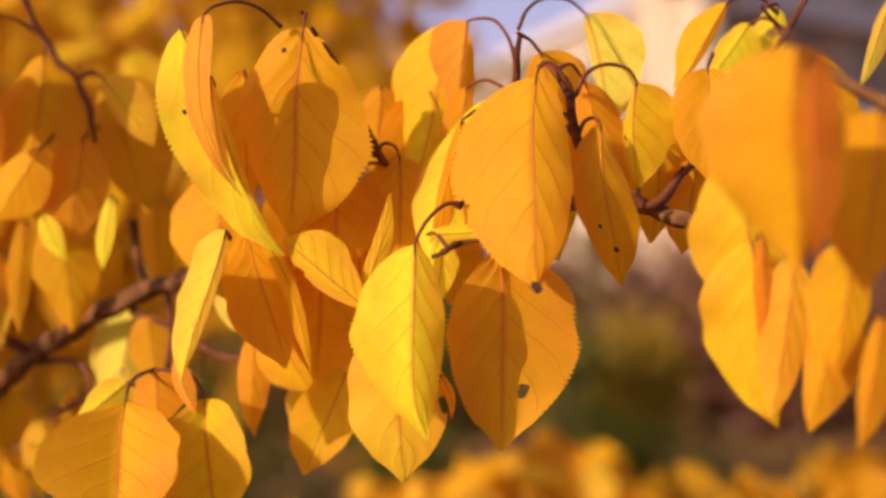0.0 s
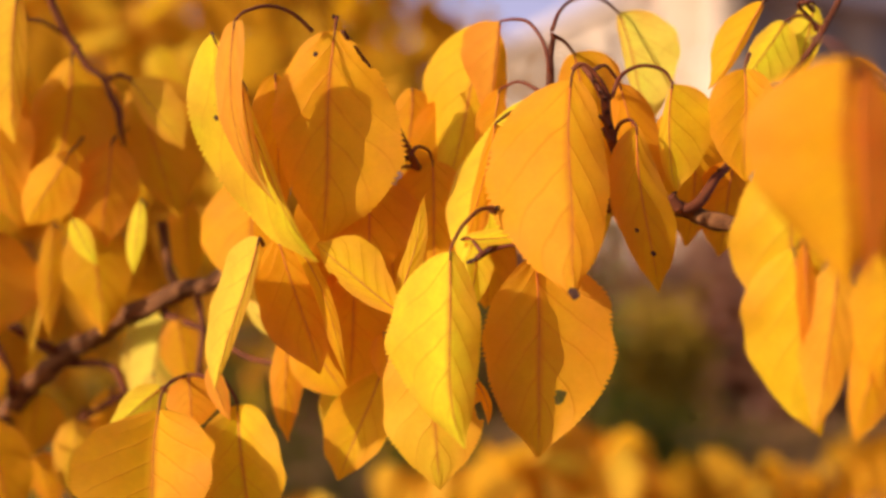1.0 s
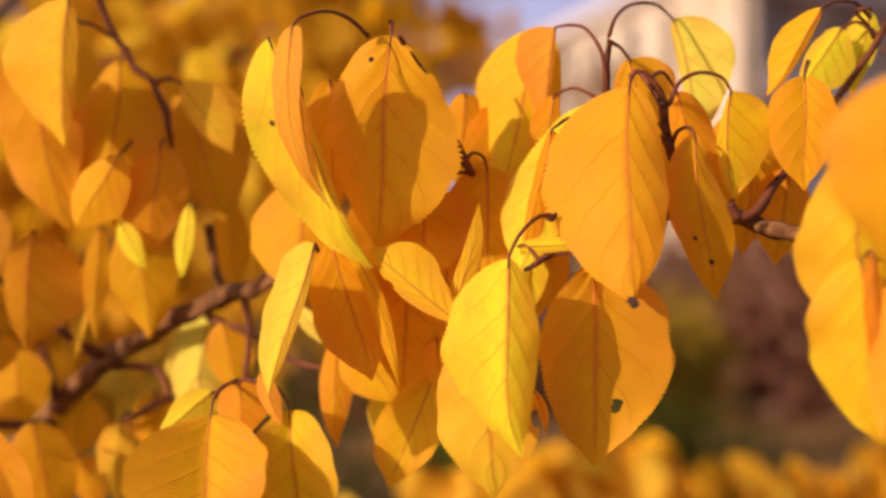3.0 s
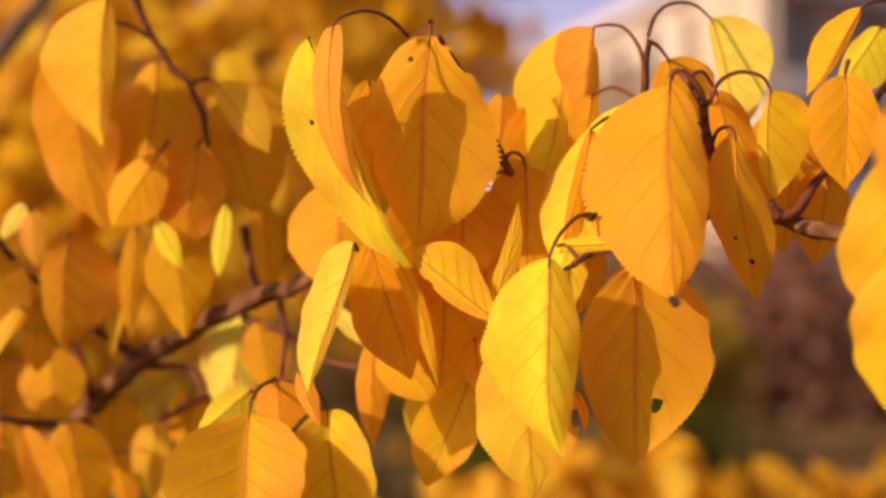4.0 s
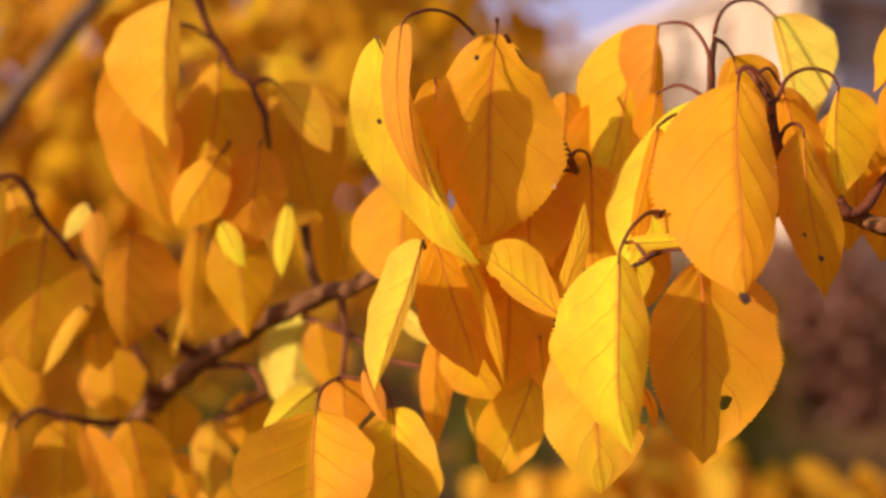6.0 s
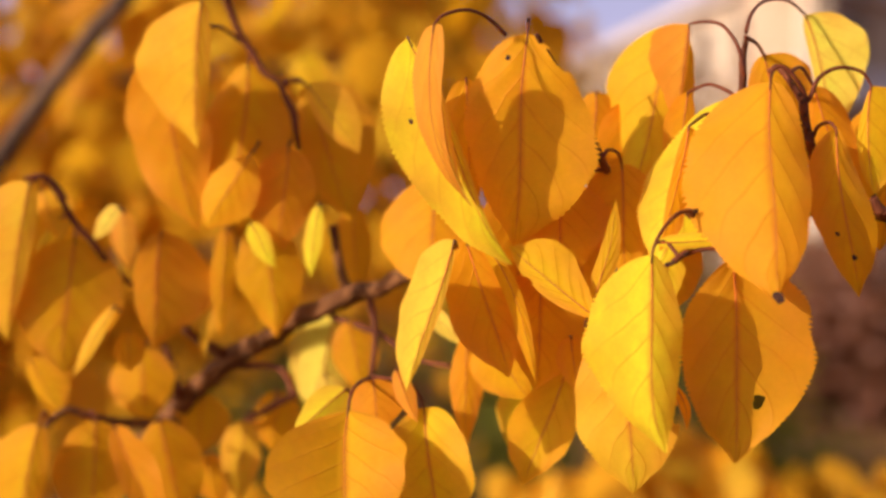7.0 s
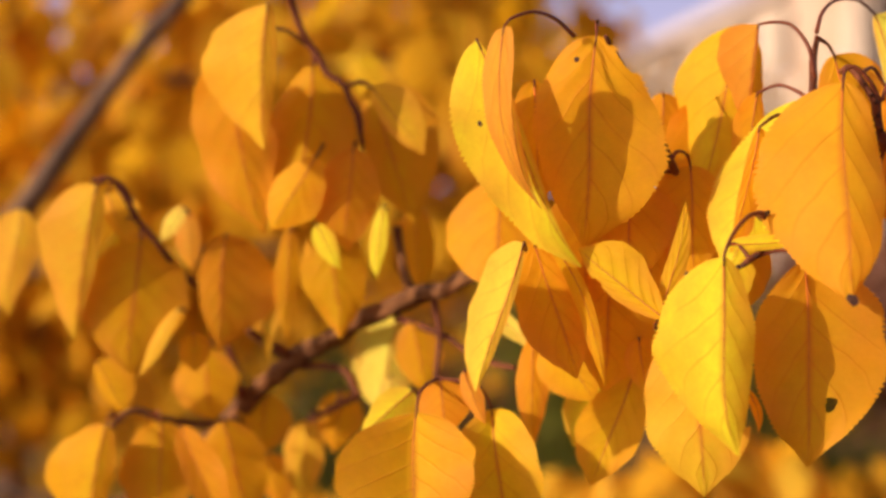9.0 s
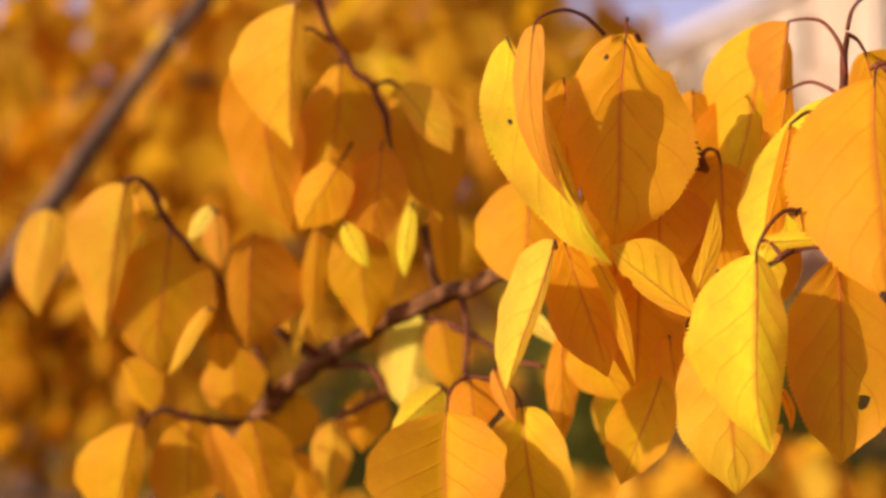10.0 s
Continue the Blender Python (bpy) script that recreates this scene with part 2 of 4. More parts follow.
def leaf(branch, base, tip, wl, wr, twist=0.0, fold=-10.0, bow=0.03, sway=0.0, turn=0.0, peaks=(0.42, 0.42), bends=(0, 0), wave=0.02,
         tint=(0.86, 0.5, 0.03), stalk=None, holes=(), spots=()):
    """An ovate, finely toothed leaf from base to tip. wl, wr: half widths; twist: about its midrib; fold: halves towards the front;
    bow, sway: midrib's arch to the front and to the side; turn: twist added towards the tip; peaks: where each half is widest;
    bends: how far each half rolls to the front, in degrees; holes, spots: (u, v, radius)."""
    base, tip = Vector(base), Vector(tip)
    SERIAL[0] += 1
    rnd = random.Random(SERIAL[0] * 77)
    ax = tip - base
    length = ax.length
    ax.normalize()
    nor = Vector((0, -1, 0))
    nor = (nor - ax * nor.dot(ax)).normalized()
    right = nor.cross(ax)
    rows, cols = (120, 8) if not holes else (120, 14)
    ph = [rnd.uniform(0, 6.28) for _ in range(8)]
    bends = [radians(q + rnd.uniform(-9, 3)) for q in bends]

    hook = rnd.uniform(-0.035, 0.035)
    nod = rnd.uniform(-0.06, 0.03)
    lean = rnd.uniform(-0.012, 0.012)
    lobes = [(rnd.uniform(5, 9), rnd.uniform(13, 19), rnd.uniform(24, 33)) for _ in range(2)]

    def at(s, u):
        mid = base + ax * (length * s) + nor * (bow * length * 4 * s * (1 - s)) + right * (sway * length * 4 * s * (1 - s))
        # the midrib snakes a little, and the tip nods
        end = max(0.0, s - 0.72) / 0.28
        mid += right * (length * (lean * math.sin(s * 6.283) + hook * end * end)) + nor * (length * nod * end * end)
        k = 1 if u > 0 else 0
        w = half_width(s, peaks[k]) * (wr if u > 0 else wl)
        f1, f2, f3 = lobes[k]
        w *= 1 + 0.030 * math.sin(s * f1 + ph[1 + k]) + 0.024 * math.sin(s * f2 + ph[3 + k]) + 0.014 * math.sin(s * f3 + ph[2 + k])
        a = abs(u)
        if a > 0.99:
            w *= 1 + 0.095 * ((s * rows / 3 + 0.01) % 1 - 0.35) * (0.75 + 0.5 * math.sin(s * 40 + ph[0])) * min(1, s * 6)
        th = radians(twist + turn * s + (fold if u > 0 else -fold))
        out = (right * math.cos(th) + nor * math.sin(th)) * (1 if u > 0 else -1)
        lift = nor * math.cos(th) - right * math.sin(th)
        roll = bends[k] * (0.7 + 0.6 * s)
        if abs(roll) < 0.01:
            across, z = w * a, 0.0
        else:
            across, z = w * math.sin(roll * a) / roll, w * (1 - math.cos(roll * a)) / roll
        z += wave * length * a * a * (math.sin(s * 9 + ph[5 + k]) + 0.5 * math.sin(s * 19 + ph[6 + k])) * min(1, wl * 60 if u < 0 else wr * 60)
        # blade puckers between the lateral veins
        z += 0.0040 * length * min(1, a * 4) * (1 - a) * math.sin((s * 5.4 - a * 1.95 + 0.45 * k) * 6.283)
        return mid + out * across + lift * z

    kw = max(wl, wr) / length
    bm = bmesh.new()
    uv = bm.loops.layers.uv.new("UVMap")
    grid = []
    for i in range(rows + 1):
        s = i / rows
        row = []
        for j in range(-cols, cols + 1):
            uu, vv = j / cols, s
            for hu, hv, hr in holes:          # draw the rim of a hole onto its outline
                du, dv = (uu - hu) * kw, vv - hv
                d = math.hypot(du, dv)
                rim = hr * (1 + 0.18 * math.sin(3 * math.atan2(dv, du) + hu * 9))
                if 0.55 * rim < d < rim:
                    uu, vv = hu + du / kw * rim / d, hv + dv * rim / d
            row.append(bm.verts.new(at(min(max(vv, 0), 1), max(-1, min(1, uu)))))
        grid.append(row)
    for i in range(rows):
        for j in range(2 * cols):
            uc, vc = (j + 0.5 - cols) / cols, (i + 0.5) / rows
            if any(math.hypot((uc - hu) * kw, vc - hv) < hr * 0.92 for hu, hv, hr in holes):
                continue
            f = bm.faces.new((grid[i][j], grid[i][j + 1], grid[i + 1][j + 1], grid[i + 1][j]))
            for lp, (jj, ii) in zip(f.loops, ((j, i), (j + 1, i), (j + 1, i + 1), (j, i + 1))):
                lp[uv].uv = (jj / (2 * cols), ii / rows)
    for v in [v for v in bm.verts if not v.link_faces]:
        bm.verts.remove(v)
    blade = part("leaf", bm, LEAF, branch)
    k = 1 + rnd.uniform(-0.05, 0.05)
    blade.color = (min(0.95, tint[0] * k), min(0.84, tint[1] * k * (1 + rnd.uniform(-0.06, 0.06))), tint[2], 1)
    blade.matrix_parent_inverse = branch.matrix_basis.inverted()
    # petiole and midrib, one tapering rib
    if stalk is None:
        near = min(TWIG_POINTS, key=lambda p: (p - base).length + 0.5 * max(0, base.z - p.z)) if TWIG_POINTS else None
        if near is not None and 0.004 < (near - base).length < 0.018:
            stalk = [near, near.lerp(base, 0.55) + Vector((0, 0.001, 0.25 * (near - base).length))]
        else:
            stalk = [base + Vector((0.0003, 0.007, -0.002)), base + Vector((0, 0.003, -0.0003))]
    line = spline(list(stalk) + [base], 16)
    part("petiole", tube_bm(line + [at(0.02, 0), at(0.05, 0)], [0.0007, 0.00056, 0.0005, 0.0003], 6), STALK, blade)
    part("midrib", tube_bm([at(0.02 + 0.88 * i / 22, 0) for i in range(23)], [0.0003, 0.00015, 0.0001, 0.00005], 6), MIDRIB, blade)
    for su, sv, sr in spots:
        c = at(sv, su)
        e1, e2 = (at(sv, su + 0.05) - c).normalized(), (at(sv + 0.02, su) - c).normalized()
        nn = e1.cross(e2).normalized()
        if nn.y > 0:
            nn = -nn
        bs = bmesh.new()
        ring = [bs.verts.new(c + nn * 0.0003 + (e1 * math.cos(q) + e2 * math.sin(q)) * sr * (1 + 0.12 * math.sin(2 * q + su) + 0.08 * math.sin(5 * q)))
                for q in [k * 0.524 for k in range(12)]]
        top = bs.verts.new(c + nn * 0.0006)
        for i in range(12):
            bs.faces.new((ring[i], ring[(i + 1) % 12], top))
        part("spot", bs, BUD, blade, "dry brown spot")
    return blade


def twig(branch, pts, radii, name="twig", mat=None, n=None, knots=0.22):
    SERIAL[0] += 1
    n = n or max(10, 5 * len(pts))
    line = spline(pts, n)
    TWIG_POINTS.extend(line)
    ob = part(name, tube_bm(line, list(radii), 10, knots, SERIAL[0]), mat or (BARK if max(radii) > 0.00195 else TWIG_BARK), branch)
    ob.matrix_parent_inverse = branch.matrix_basis.inverted()
    return ob


def bud(branch, at, size, aim=(0.3, -0.3, 1)):
    """A dry scaly bud."""
    at, aim = Vector(at), Vector(aim).normalized()
    bm = bmesh.new()
    for k in range(5):
        off = Vector((math.sin(k * 2.4), math.cos(k * 2.4), 0)) * size * 0.35
        m = Matrix.Translation(at + off + aim * size * (0.2 + 0.2 * k)) @ aim.to_track_quat('Z', 'Y').to_matrix().to_4x4() @ Matrix.Diagonal((0.5, 0.35, 0.9, 1))
        bmesh.ops.create_icosphere(bm, subdivisions=2, radius=size * (0.75 - 0.08 * k), matrix=m)
    ob = part("bud", bm, BUD, branch)
    ob.matrix_parent_inverse = branch.matrix_basis.inverted()
    return ob


def leaf_cloud(name, places, mat, parent, size, droop=0.8, seed=1, rows=4):
    """Many small hanging leaves as one mesh; places: their bases."""
    rnd = random.Random(seed)
    verts, faces = [], []
    prof = (0.08, 0.85, 1.0, 0.7, 0.03)
    for p in places:
        L = size * rnd.uniform(0.7, 1.2)
        ax = Vector((rnd.gauss(0, 0.45), rnd.gauss(0, 0.45), -droop + rnd.gauss(0, 0.35))).normalized()
        nor = Vector((rnd.gauss(0, 1), rnd.gauss(0, 1), rnd.gauss(0, 0.6)))
        nor = (nor - ax * nor.dot(ax)).normalized()
        side = nor.cross(ax)
        w, f, b = L * rnd.uniform(0.26, 0.36), rnd.uniform(-0.4, 0.4), rnd.uniform(-0.2, 0.2)
        o = len(verts)
        for i in range(rows + 1):
            s = i / rows
            mid = p + ax * (L * s) + nor * (b * L * 4 * s * (1 - s))
            q = prof[i] * w
            verts += [tuple(mid - side * q + nor * q * f), tuple(mid), tuple(mid + side * q + nor * q * f)]
        for i in range(rows):
            for j in range(2):
                faces.append((o + i * 3 + j, o + i * 3 + j + 1, o + i * 3 + j + 4, o + i * 3 + j + 3))
    me = bpy.data.meshes.new(name)
    me.from_pydata(verts, [], faces)
    me.polygons.foreach_set("use_smooth", [True] * len(me.polygons))
    me.materials.append(mat)
    ob = new(name, me)
    ob.parent = parent
    ob.matrix_parent_inverse = parent.matrix_basis.inverted()
    return tagged(ob, kind="stuff")


def box_bm(x0, y0, z0, x1, y1, z1):
    bm = bmesh.new()
    bmesh.ops.create_cube(bm, size=1, matrix=Matrix.Translation(((x0 + x1) / 2, (y0 + y1) / 2, (z0 + z1) / 2)) @ Matrix.Diagonal((x1 - x0, y1 - y0, z1 - z0, 1)))
    return bm


# ---- ground, buildings and distant planting ----
bm = bmesh.new()
bmesh.ops.create_grid(bm, x_segments=60, y_segments=60, size=1500)
for v in bm.verts:
    v.co.z = 0.0
tagged(part("ground", bm, GROUND), "brown ground strewn with fallen leaves", "ground", kind="structure")


def facade(house, x0, z0, width, storeys, bays, floor_h, mat, name="wall", glass=WINDOW_GLASS):
    """One wall in the house's own x-z plane with recessed windows; front at y = 0, towards -y."""
    bay = width / bays
    bm = bmesh.new()
    ww, wh, sill = bay * 0.48, floor_h * 0.64, floor_h * 0.20

    def quad(*p):
        bm.faces.new([bm.verts.new(q) for q in p])
    openings = []
    for s in range(storeys):
        for b in range(bays):
            xa, za = x0 + b * bay, z0 + s * floor_h
            xl, xr, zl, zh = xa + (bay - ww) / 2, xa + (bay + ww) / 2, za + sill, za + sill + wh
            xb, zb = xa + bay, za + floor_h
            quad((xa, 0, za), (xb, 0, za), (xb, 0, zl), (xa, 0, zl))
            quad((xa, 0, zh), (xb, 0, zh), (xb, 0, zb), (xa, 0, zb))
            quad((xa, 0, zl), (xl, 0, zl), (xl, 0, zh), (xa, 0, zh))
            quad((xr, 0, zl), (xb, 0, zl), (xb, 0, zh), (xr, 0, zh))
            d = 0.22
            quad((xl, 0, zl), (xr, 0, zl), (xr, d, zl), (xl, d, zl))
            quad((xl, 0, zh), (xl, d, zh), (xr, d, zh), (xr, 0, zh))
            quad((xl, 0, zl), (xl, d, zl), (xl, d, zh), (xl, 0, zh))
            quad((xr, 0, zl), (xr, 0, zh), (xr, d, zh), (xr, d, zl))
            openings.append((xl, xr, zl, zh))
    wall = part(name, bm, mat, house, smooth=False)
    for xl, xr, zl, zh in openings:
        win = part("window", box_bm(xl, 0.18, zl, xr, 0.22, zh), glass, house, smooth=False)
        part("sill", box_bm(xl - 0.1, -0.12, zl - 0.12, xr + 0.1, 0.0, zl - 0.004), ROOF_TIN, win, smooth=False)
    return wall


# pale plastered house, its sunlit front running away to one side of the corner
CORNER = Vector((8.05, 40.0, 0.0))
house = thing("apartment_house", CORNER, "cream plastered house with tall dark windows, in sunlight", "building")
house.rotation_euler = (0, 0, radians(-76))
facade(house, -26, 0, 26, 3, 8, 3.1, PLASTER)
part("wall", box_bm(-25.98, 0.3, 0, -0.02, 0.5, 9.3), PLASTER, house, smooth=False)
part("cornice", box_bm(-26.4, -0.5, 9.3, 0.2, 0.8, 9.7), ROOF_TIN, house, smooth=False)

block = thing("concrete_block", (8.25, 40.6, 0.0), "grey concrete apartment block with rows of windows, in shade", "building")
block.rotation_euler = (0, 0, radians(40))
facade(block, 0, 0, 40, 8, 12, 3.0, CONCRETE, glass=PALE_GLASS)
part("wall", box_bm(0.02, 0.5, 0, 40, 2.5, 24), CONCRETE, block, smooth=False)
for storey in range(8):
    part("balcony", box_bm(0.6, -0.7, storey * 3.0 + 2.7, 39.4, 0.0, storey * 3.0 + 3.5), ROOF_TIN, block, smooth=False)
part("roof", box_bm(-0.3, -0.3, 24, 40.3, 2.8, 24.5), ROOF_TIN, block, smooth=False)


def shrub(name, label, centre, radius, height, count, mat, size, seed):
    """A bush: stems from the ground and a loose crown of leaves."""
    rnd = random.Random(seed)
    ob = thing(name, (centre[0], centre[1], 0), label, "shrub")
    pts = []
    for k in range(7):
        a = rnd.uniform(0, 6.28)
        r = radius * rnd.uniform(0.2, 0.8)
        top = Vector((centre[0] + r * math.cos(a), centre[1] + r * math.sin(a), height * rnd.uniform(0.6, 0.95)))
        line = spline([(centre[0], centre[1], 0), (centre[0] + r * 0.4 * math.cos(a), centre[1] + r * 0.4 * math.sin(a), height * 0.4), top], 8)
        st = part("stem", tube_bm(line, [0.025, 0.008], 6), FAR_BARK, ob)
        st.matrix_parent_inverse = ob.matrix_basis.inverted()
        for _ in range(count // 7):
            p = line[rnd.randint(1, 8)] + Vector((rnd.gauss(0, 1), rnd.gauss(0, 1), rnd.gauss(0, 0.8))) * radius * 0.28
            p.z = max(0.03, min(p.z, height))
            pts.append(p)
    leaf_cloud("crown", pts, mat, ob, size, 0.3, seed)
    return ob


for i in range(13):
    shrub("russet_hedge", "dark russet hedge bush with small leaves", (-3 + i * 1.02, 13 + 0.3 * math.sin(i * 2.1)), 0.9, 1.69 + 0.12 * math.sin(i * 1.7), 2300, RUSSET_LEAF, 0.12, 30 + i)
shrub("green_shrub", "loose green garden shrub", (0.86, 7.5), 0.26, 1.62, 650, GREEN_LEAF, 0.07, 3)
shrub("green_shrub", "low dark green garden shrub", (1.15, 7.0), 0.5, 0.78, 1200, GREEN_LEAF, 0.07, 4)
shrub("green_shrub", "dark green garden shrub", (-0.9, 6.5), 1.0, 1.2, 2000, GREEN_LEAF, 0.07, 6)
shrub("green_shrub", "tall dark green garden shrub", (0.0, 9.0), 0.55, 1.98, 2200, GREEN_LEAF, 0.08, 9)
shrub("olive_shrub", "olive and yellow turning shrub", (-2.4, 7.5), 1.0, 1.5, 2000, OLIVE_LEAF, 0.08, 8)


def far_tree(name, label, foot, limbs, count, spread, size, seed, keep, mat=FAR_LEAF):
    """A small tree: trunk, limbs, twigs along them and a crown of hanging leaves."""
    rnd = random.Random(seed)
    ob = thing(name, foot, label, "tree")
    inv = ob.matrix_basis.inverted()
    pts = []
    for k, (pts_l, r0, r1) in enumerate(limbs):
        line = spline(pts_l, 24)
        o = part("trunk" if k == 0 else "limb", tube_bm(line, [r0, r1], 10, 0.3, seed + k), FAR_BARK, ob)
        o.matrix_parent_inverse = inv
        if k == 0:
            continue
        for _ in range(count // (len(limbs) - 1)):
            p = line[rnd.randint(3, 24)] + Vector((rnd.gauss(0, 1), rnd.gauss(0, 0.7), rnd.gauss(0, 1))) * spread
            if keep(p):
                pts.append(p)
    leaf_cloud("crown", pts, mat, ob, size, 0.9, seed)
    return ob


# golden trees behind, with spreading boughs
far_tree("golden_tree", "golden yellow fruit tree in autumn leaf", (-1.5, 3.0, 0),
         [([(-1.5, 3.0, 0), (-1.45, 2.95, 0.6), (-1.4, 2.9, 1.1)], 0.07, 0.05),
          ([(-1.4, 2.9, 1.1), (-1.1, 2.5, 1.6), (-0.7, 2.2, 1.9), (-0.02, 2.1, 1.98)], 0.035, 0.006),
          ([(-1.4, 2.9, 1.1), (-1.2, 2.4, 1.5), (-0.9, 2.0, 1.7), (-0.2, 1.9, 1.76)], 0.03, 0.005),
          ([(-1.4, 2.9, 1.1), (-0.9, 2.6, 1.4), (-0.5, 2.4, 1.6), (-0.1, 2.3, 1.66)], 0.03, 0.005),
          ([(-1.4, 2.9, 1.1), (-1.3, 2.3, 1.3), (-1.0, 1.9, 1.45), (-0.3, 1.7, 1.52)], 0.03, 0.005)],
         3000, 0.13, 0.072, 11, lambda p: p.y > 1.3 and p.x < 0.13 and (p.z > 1.49 or p.x < -0.48))
far_tree("golden_tree", "tall golden yellow tree in autumn leaf", (-2.2, 5.6, 0),
         [([(-2.2, 5.6, 0), (-2.15, 5.6, 0.7), (-2.1, 5.5, 1.2)], 0.09, 0.06),
          ([(-2.1, 5.5, 1.2), (-1.6, 5.2, 1.9), (-0.9, 5.0, 2.3), (-0.1, 5.0, 2.45)], 0.05, 0.01),
          ([(-2.1, 5.5, 1.2), (-1.6, 5.2, 1.7), (-1.0, 5.0, 1.95), (-0.2, 4.9, 2.05)], 0.05, 0.01),
          ([(-2.1, 5.5, 1.2), (-1.2, 5.2, 1.9), (-0.4, 5.0, 2.16), (0.10, 5.0, 2.18)], 0.05, 0.008),
          ([(-2.1, 5.5, 1.2), (-1.5, 5.2, 1.4), (-0.9, 5.0, 1.6), (-0.15, 4.9, 1.7)], 0.05, 0.01)],
         7600, 0.25, 0.08, 17, lambda p: p.x < 0.24 and (p.x < -0.05 or 2.04 < p.z < 2.30 or p.z > 2.42))
far_tree("golden_shrub", "low golden yellow fruit tree in autumn leaf", (0.3, 2.4, 0),
         [([(0.3, 2.4, 0), (0.3, 2.35, 0.3), (0.3, 2.3, 0.6)], 0.05, 0.035),
          ([(0.3, 2.3, 0.6), (0.1, 2.0, 0.9), (-0.3, 1.8, 1.15), (-0.8, 1.7, 1.25)], 0.02, 0.005),
          ([(0.3, 2.3, 0.6), (0.4, 2.0, 0.95), (0.5, 1.8, 1.17), (0.8, 1.7, 1.24)], 0.02, 0.005),
          ([(0.3, 2.3, 0.6), (0.35, 2.0, 0.95), (0.3, 1.8, 1.15), (0.15, 1.7, 1.22)], 0.02, 0.005),
          ([(0.3, 2.3, 0.6), (0.25, 2.0, 0.95), (0.2, 1.8, 1.13), (-0.1, 1.7, 1.20)], 0.02, 0.005)],
         2300, 0.085, 0.075, 12, lambda p: p.y > 1.4 and p.x > -0.3 and p.z < 1.505 - p.y * (0.128 + 0.012 * math.sin(p.x * 16 + 1) + (0.03 if p.x < 0.0 else 0.0)), GOLD_LEAF)


# slim young tree in the garden
far_tree("young_tree", "slim young garden tree with thin olive-yellow leaves", (1.40, 8.0, 0),
         [([(1.40, 8.0, 0), (1.39, 8.0, 0.4), (1.36, 8.0, 0.75)], 0.03, 0.018),
          ([(1.36, 8.0, 0.75), (1.25, 7.95, 0.9), (1.12, 7.9, 1.02)], 0.014, 0.006),
          ([(1.36, 8.0, 0.75), (1.36, 8.0, 0.95), (1.30, 8.05, 1.12)], 0.014, 0.006),
          ([(1.38, 8.0, 0.65), (1.22, 8.0, 0.75), (1.00, 8.0, 0.82)], 0.014, 0.006)],
         1500, 0.11, 0.07, 21, lambda p: True, OLIVE_LEAF)

# half-bare tree before the pale house
far_tree("bare_tree", "half-bare tree with thin dry brown leaves", (2.4, 22.0, 0),
         [([(2.4, 22.0, 0), (2.4, 22.0, 1.2), (2.35, 22.0, 2.4)], 0.12, 0.07),
          ([(2.35, 22.0, 2.4), (2.0, 21.9, 3.2), (1.4, 21.8, 3.9), (1.1, 21.8, 4.3)], 0.05, 0.01),
          ([(2.35, 22.0, 2.4), (2.4, 22.0, 3.4), (2.45, 22.0, 4.2)], 0.05, 0.01),
          ([(2.35, 22.0, 2.4), (2.7, 22.0, 3.3), (3.2, 22.0, 3.9)], 0.05, 0.01)],
         800, 0.36, 0.16, 27, lambda p: p.z < 4.7, BROWN_LEAF)


# ---- branches, twigs and leaves ----
YELLOW = (0.95, 0.79, 0.03)
PALE = (0.93, 0.76, 0.1)
ORANGE = (0.91, 0.425, 0.007)
# duller leaf tint, with shade mixed into its colour
SHADE_GOLD = (0.83, 0.43, 0.006)
RED = (0.9, 0.35, 0.01)
PINK = (0.88, 0.42, 0.035)
AMBER = (0.92, 0.485, 0.009)
PEACH = (0.93, 0.53, 0.025)
SALMON = (0.90, 0.31, 0.03)
# darker orange tint that carries the shade of the leaves using it
SHADE_RUST = (0.86, 0.37, 0.01)
STRAW = (0.94, 0.68, 0.06)
APRICOT = (0.87, 0.415, 0.012)
GOLD = (0.93, 0.58, 0.012)

limb_branch = thing("fruit_tree", (-0.82, 1.02, 0.0), "small fruit tree, brown branches hung with golden yellow autumn leaves", "tree")
upper_branch = thing("hanging_twig", (-0.10, 0.56, 1.64), "thin brown twig with drooping orange leaves and golden ones toned down for shade", "twig")
left_branch = thing("side_twig", (-0.17, 0.57, 1.53), "thin dark twig carrying round orange autumn leaves", "twig")
near_branch = thing("leafy_twig", (0.20, 0.32, 1.60), "thin red-brown twig with large orange-yellow leaves close by", "twig")

# limb and its twigs
twig(limb_branch, [(-0.1745, 0.6600, 1.4067), (-0.1498, 0.6450, 1.4250), (-0.1297, 0.6300, 1.4398), (-0.1140, 0.6150, 1.4548), (-0.0983, 0.6000, 1.4673), (-0.0819, 0.5880, 1.4765), (-0.0640, 0.5740, 1.4863), (-0.0432, 0.5600, 1.4955), (-0.0317, 0.5500, 1.4978), (-0.0209, 0.5442, 1.5027), (0.0195, 0.5222, 1.5125), (0.0455, 0.5036, 1.5161), (0.0714, 0.4865, 1.5204), (0.1010, 0.4623, 1.5224), (0.1203, 0.4512, 1.5217), (0.1268, 0.4443, 1.5183), (0.1341, 0.4296, 1.5160), (0.1451, 0.3912, 1.5145)], (0.0047, 0.0045, 0.0042, 0.004, 0.0038, 0.0036, 0.0034, 0.0032, 0.003, 0.0028, 0.0025, 0.0024, 0.0022, 0.0021, 0.0023, 0.0021, 0.0021, 0.002), name='limb', n=120, knots=0.8)
twig(limb_branch, [(-0.0426, 0.5621, 1.4938), (-0.0472, 0.5655, 1.5041), (-0.0507, 0.5690, 1.5211)], (0.0022, 0.0016, 0.0018,))
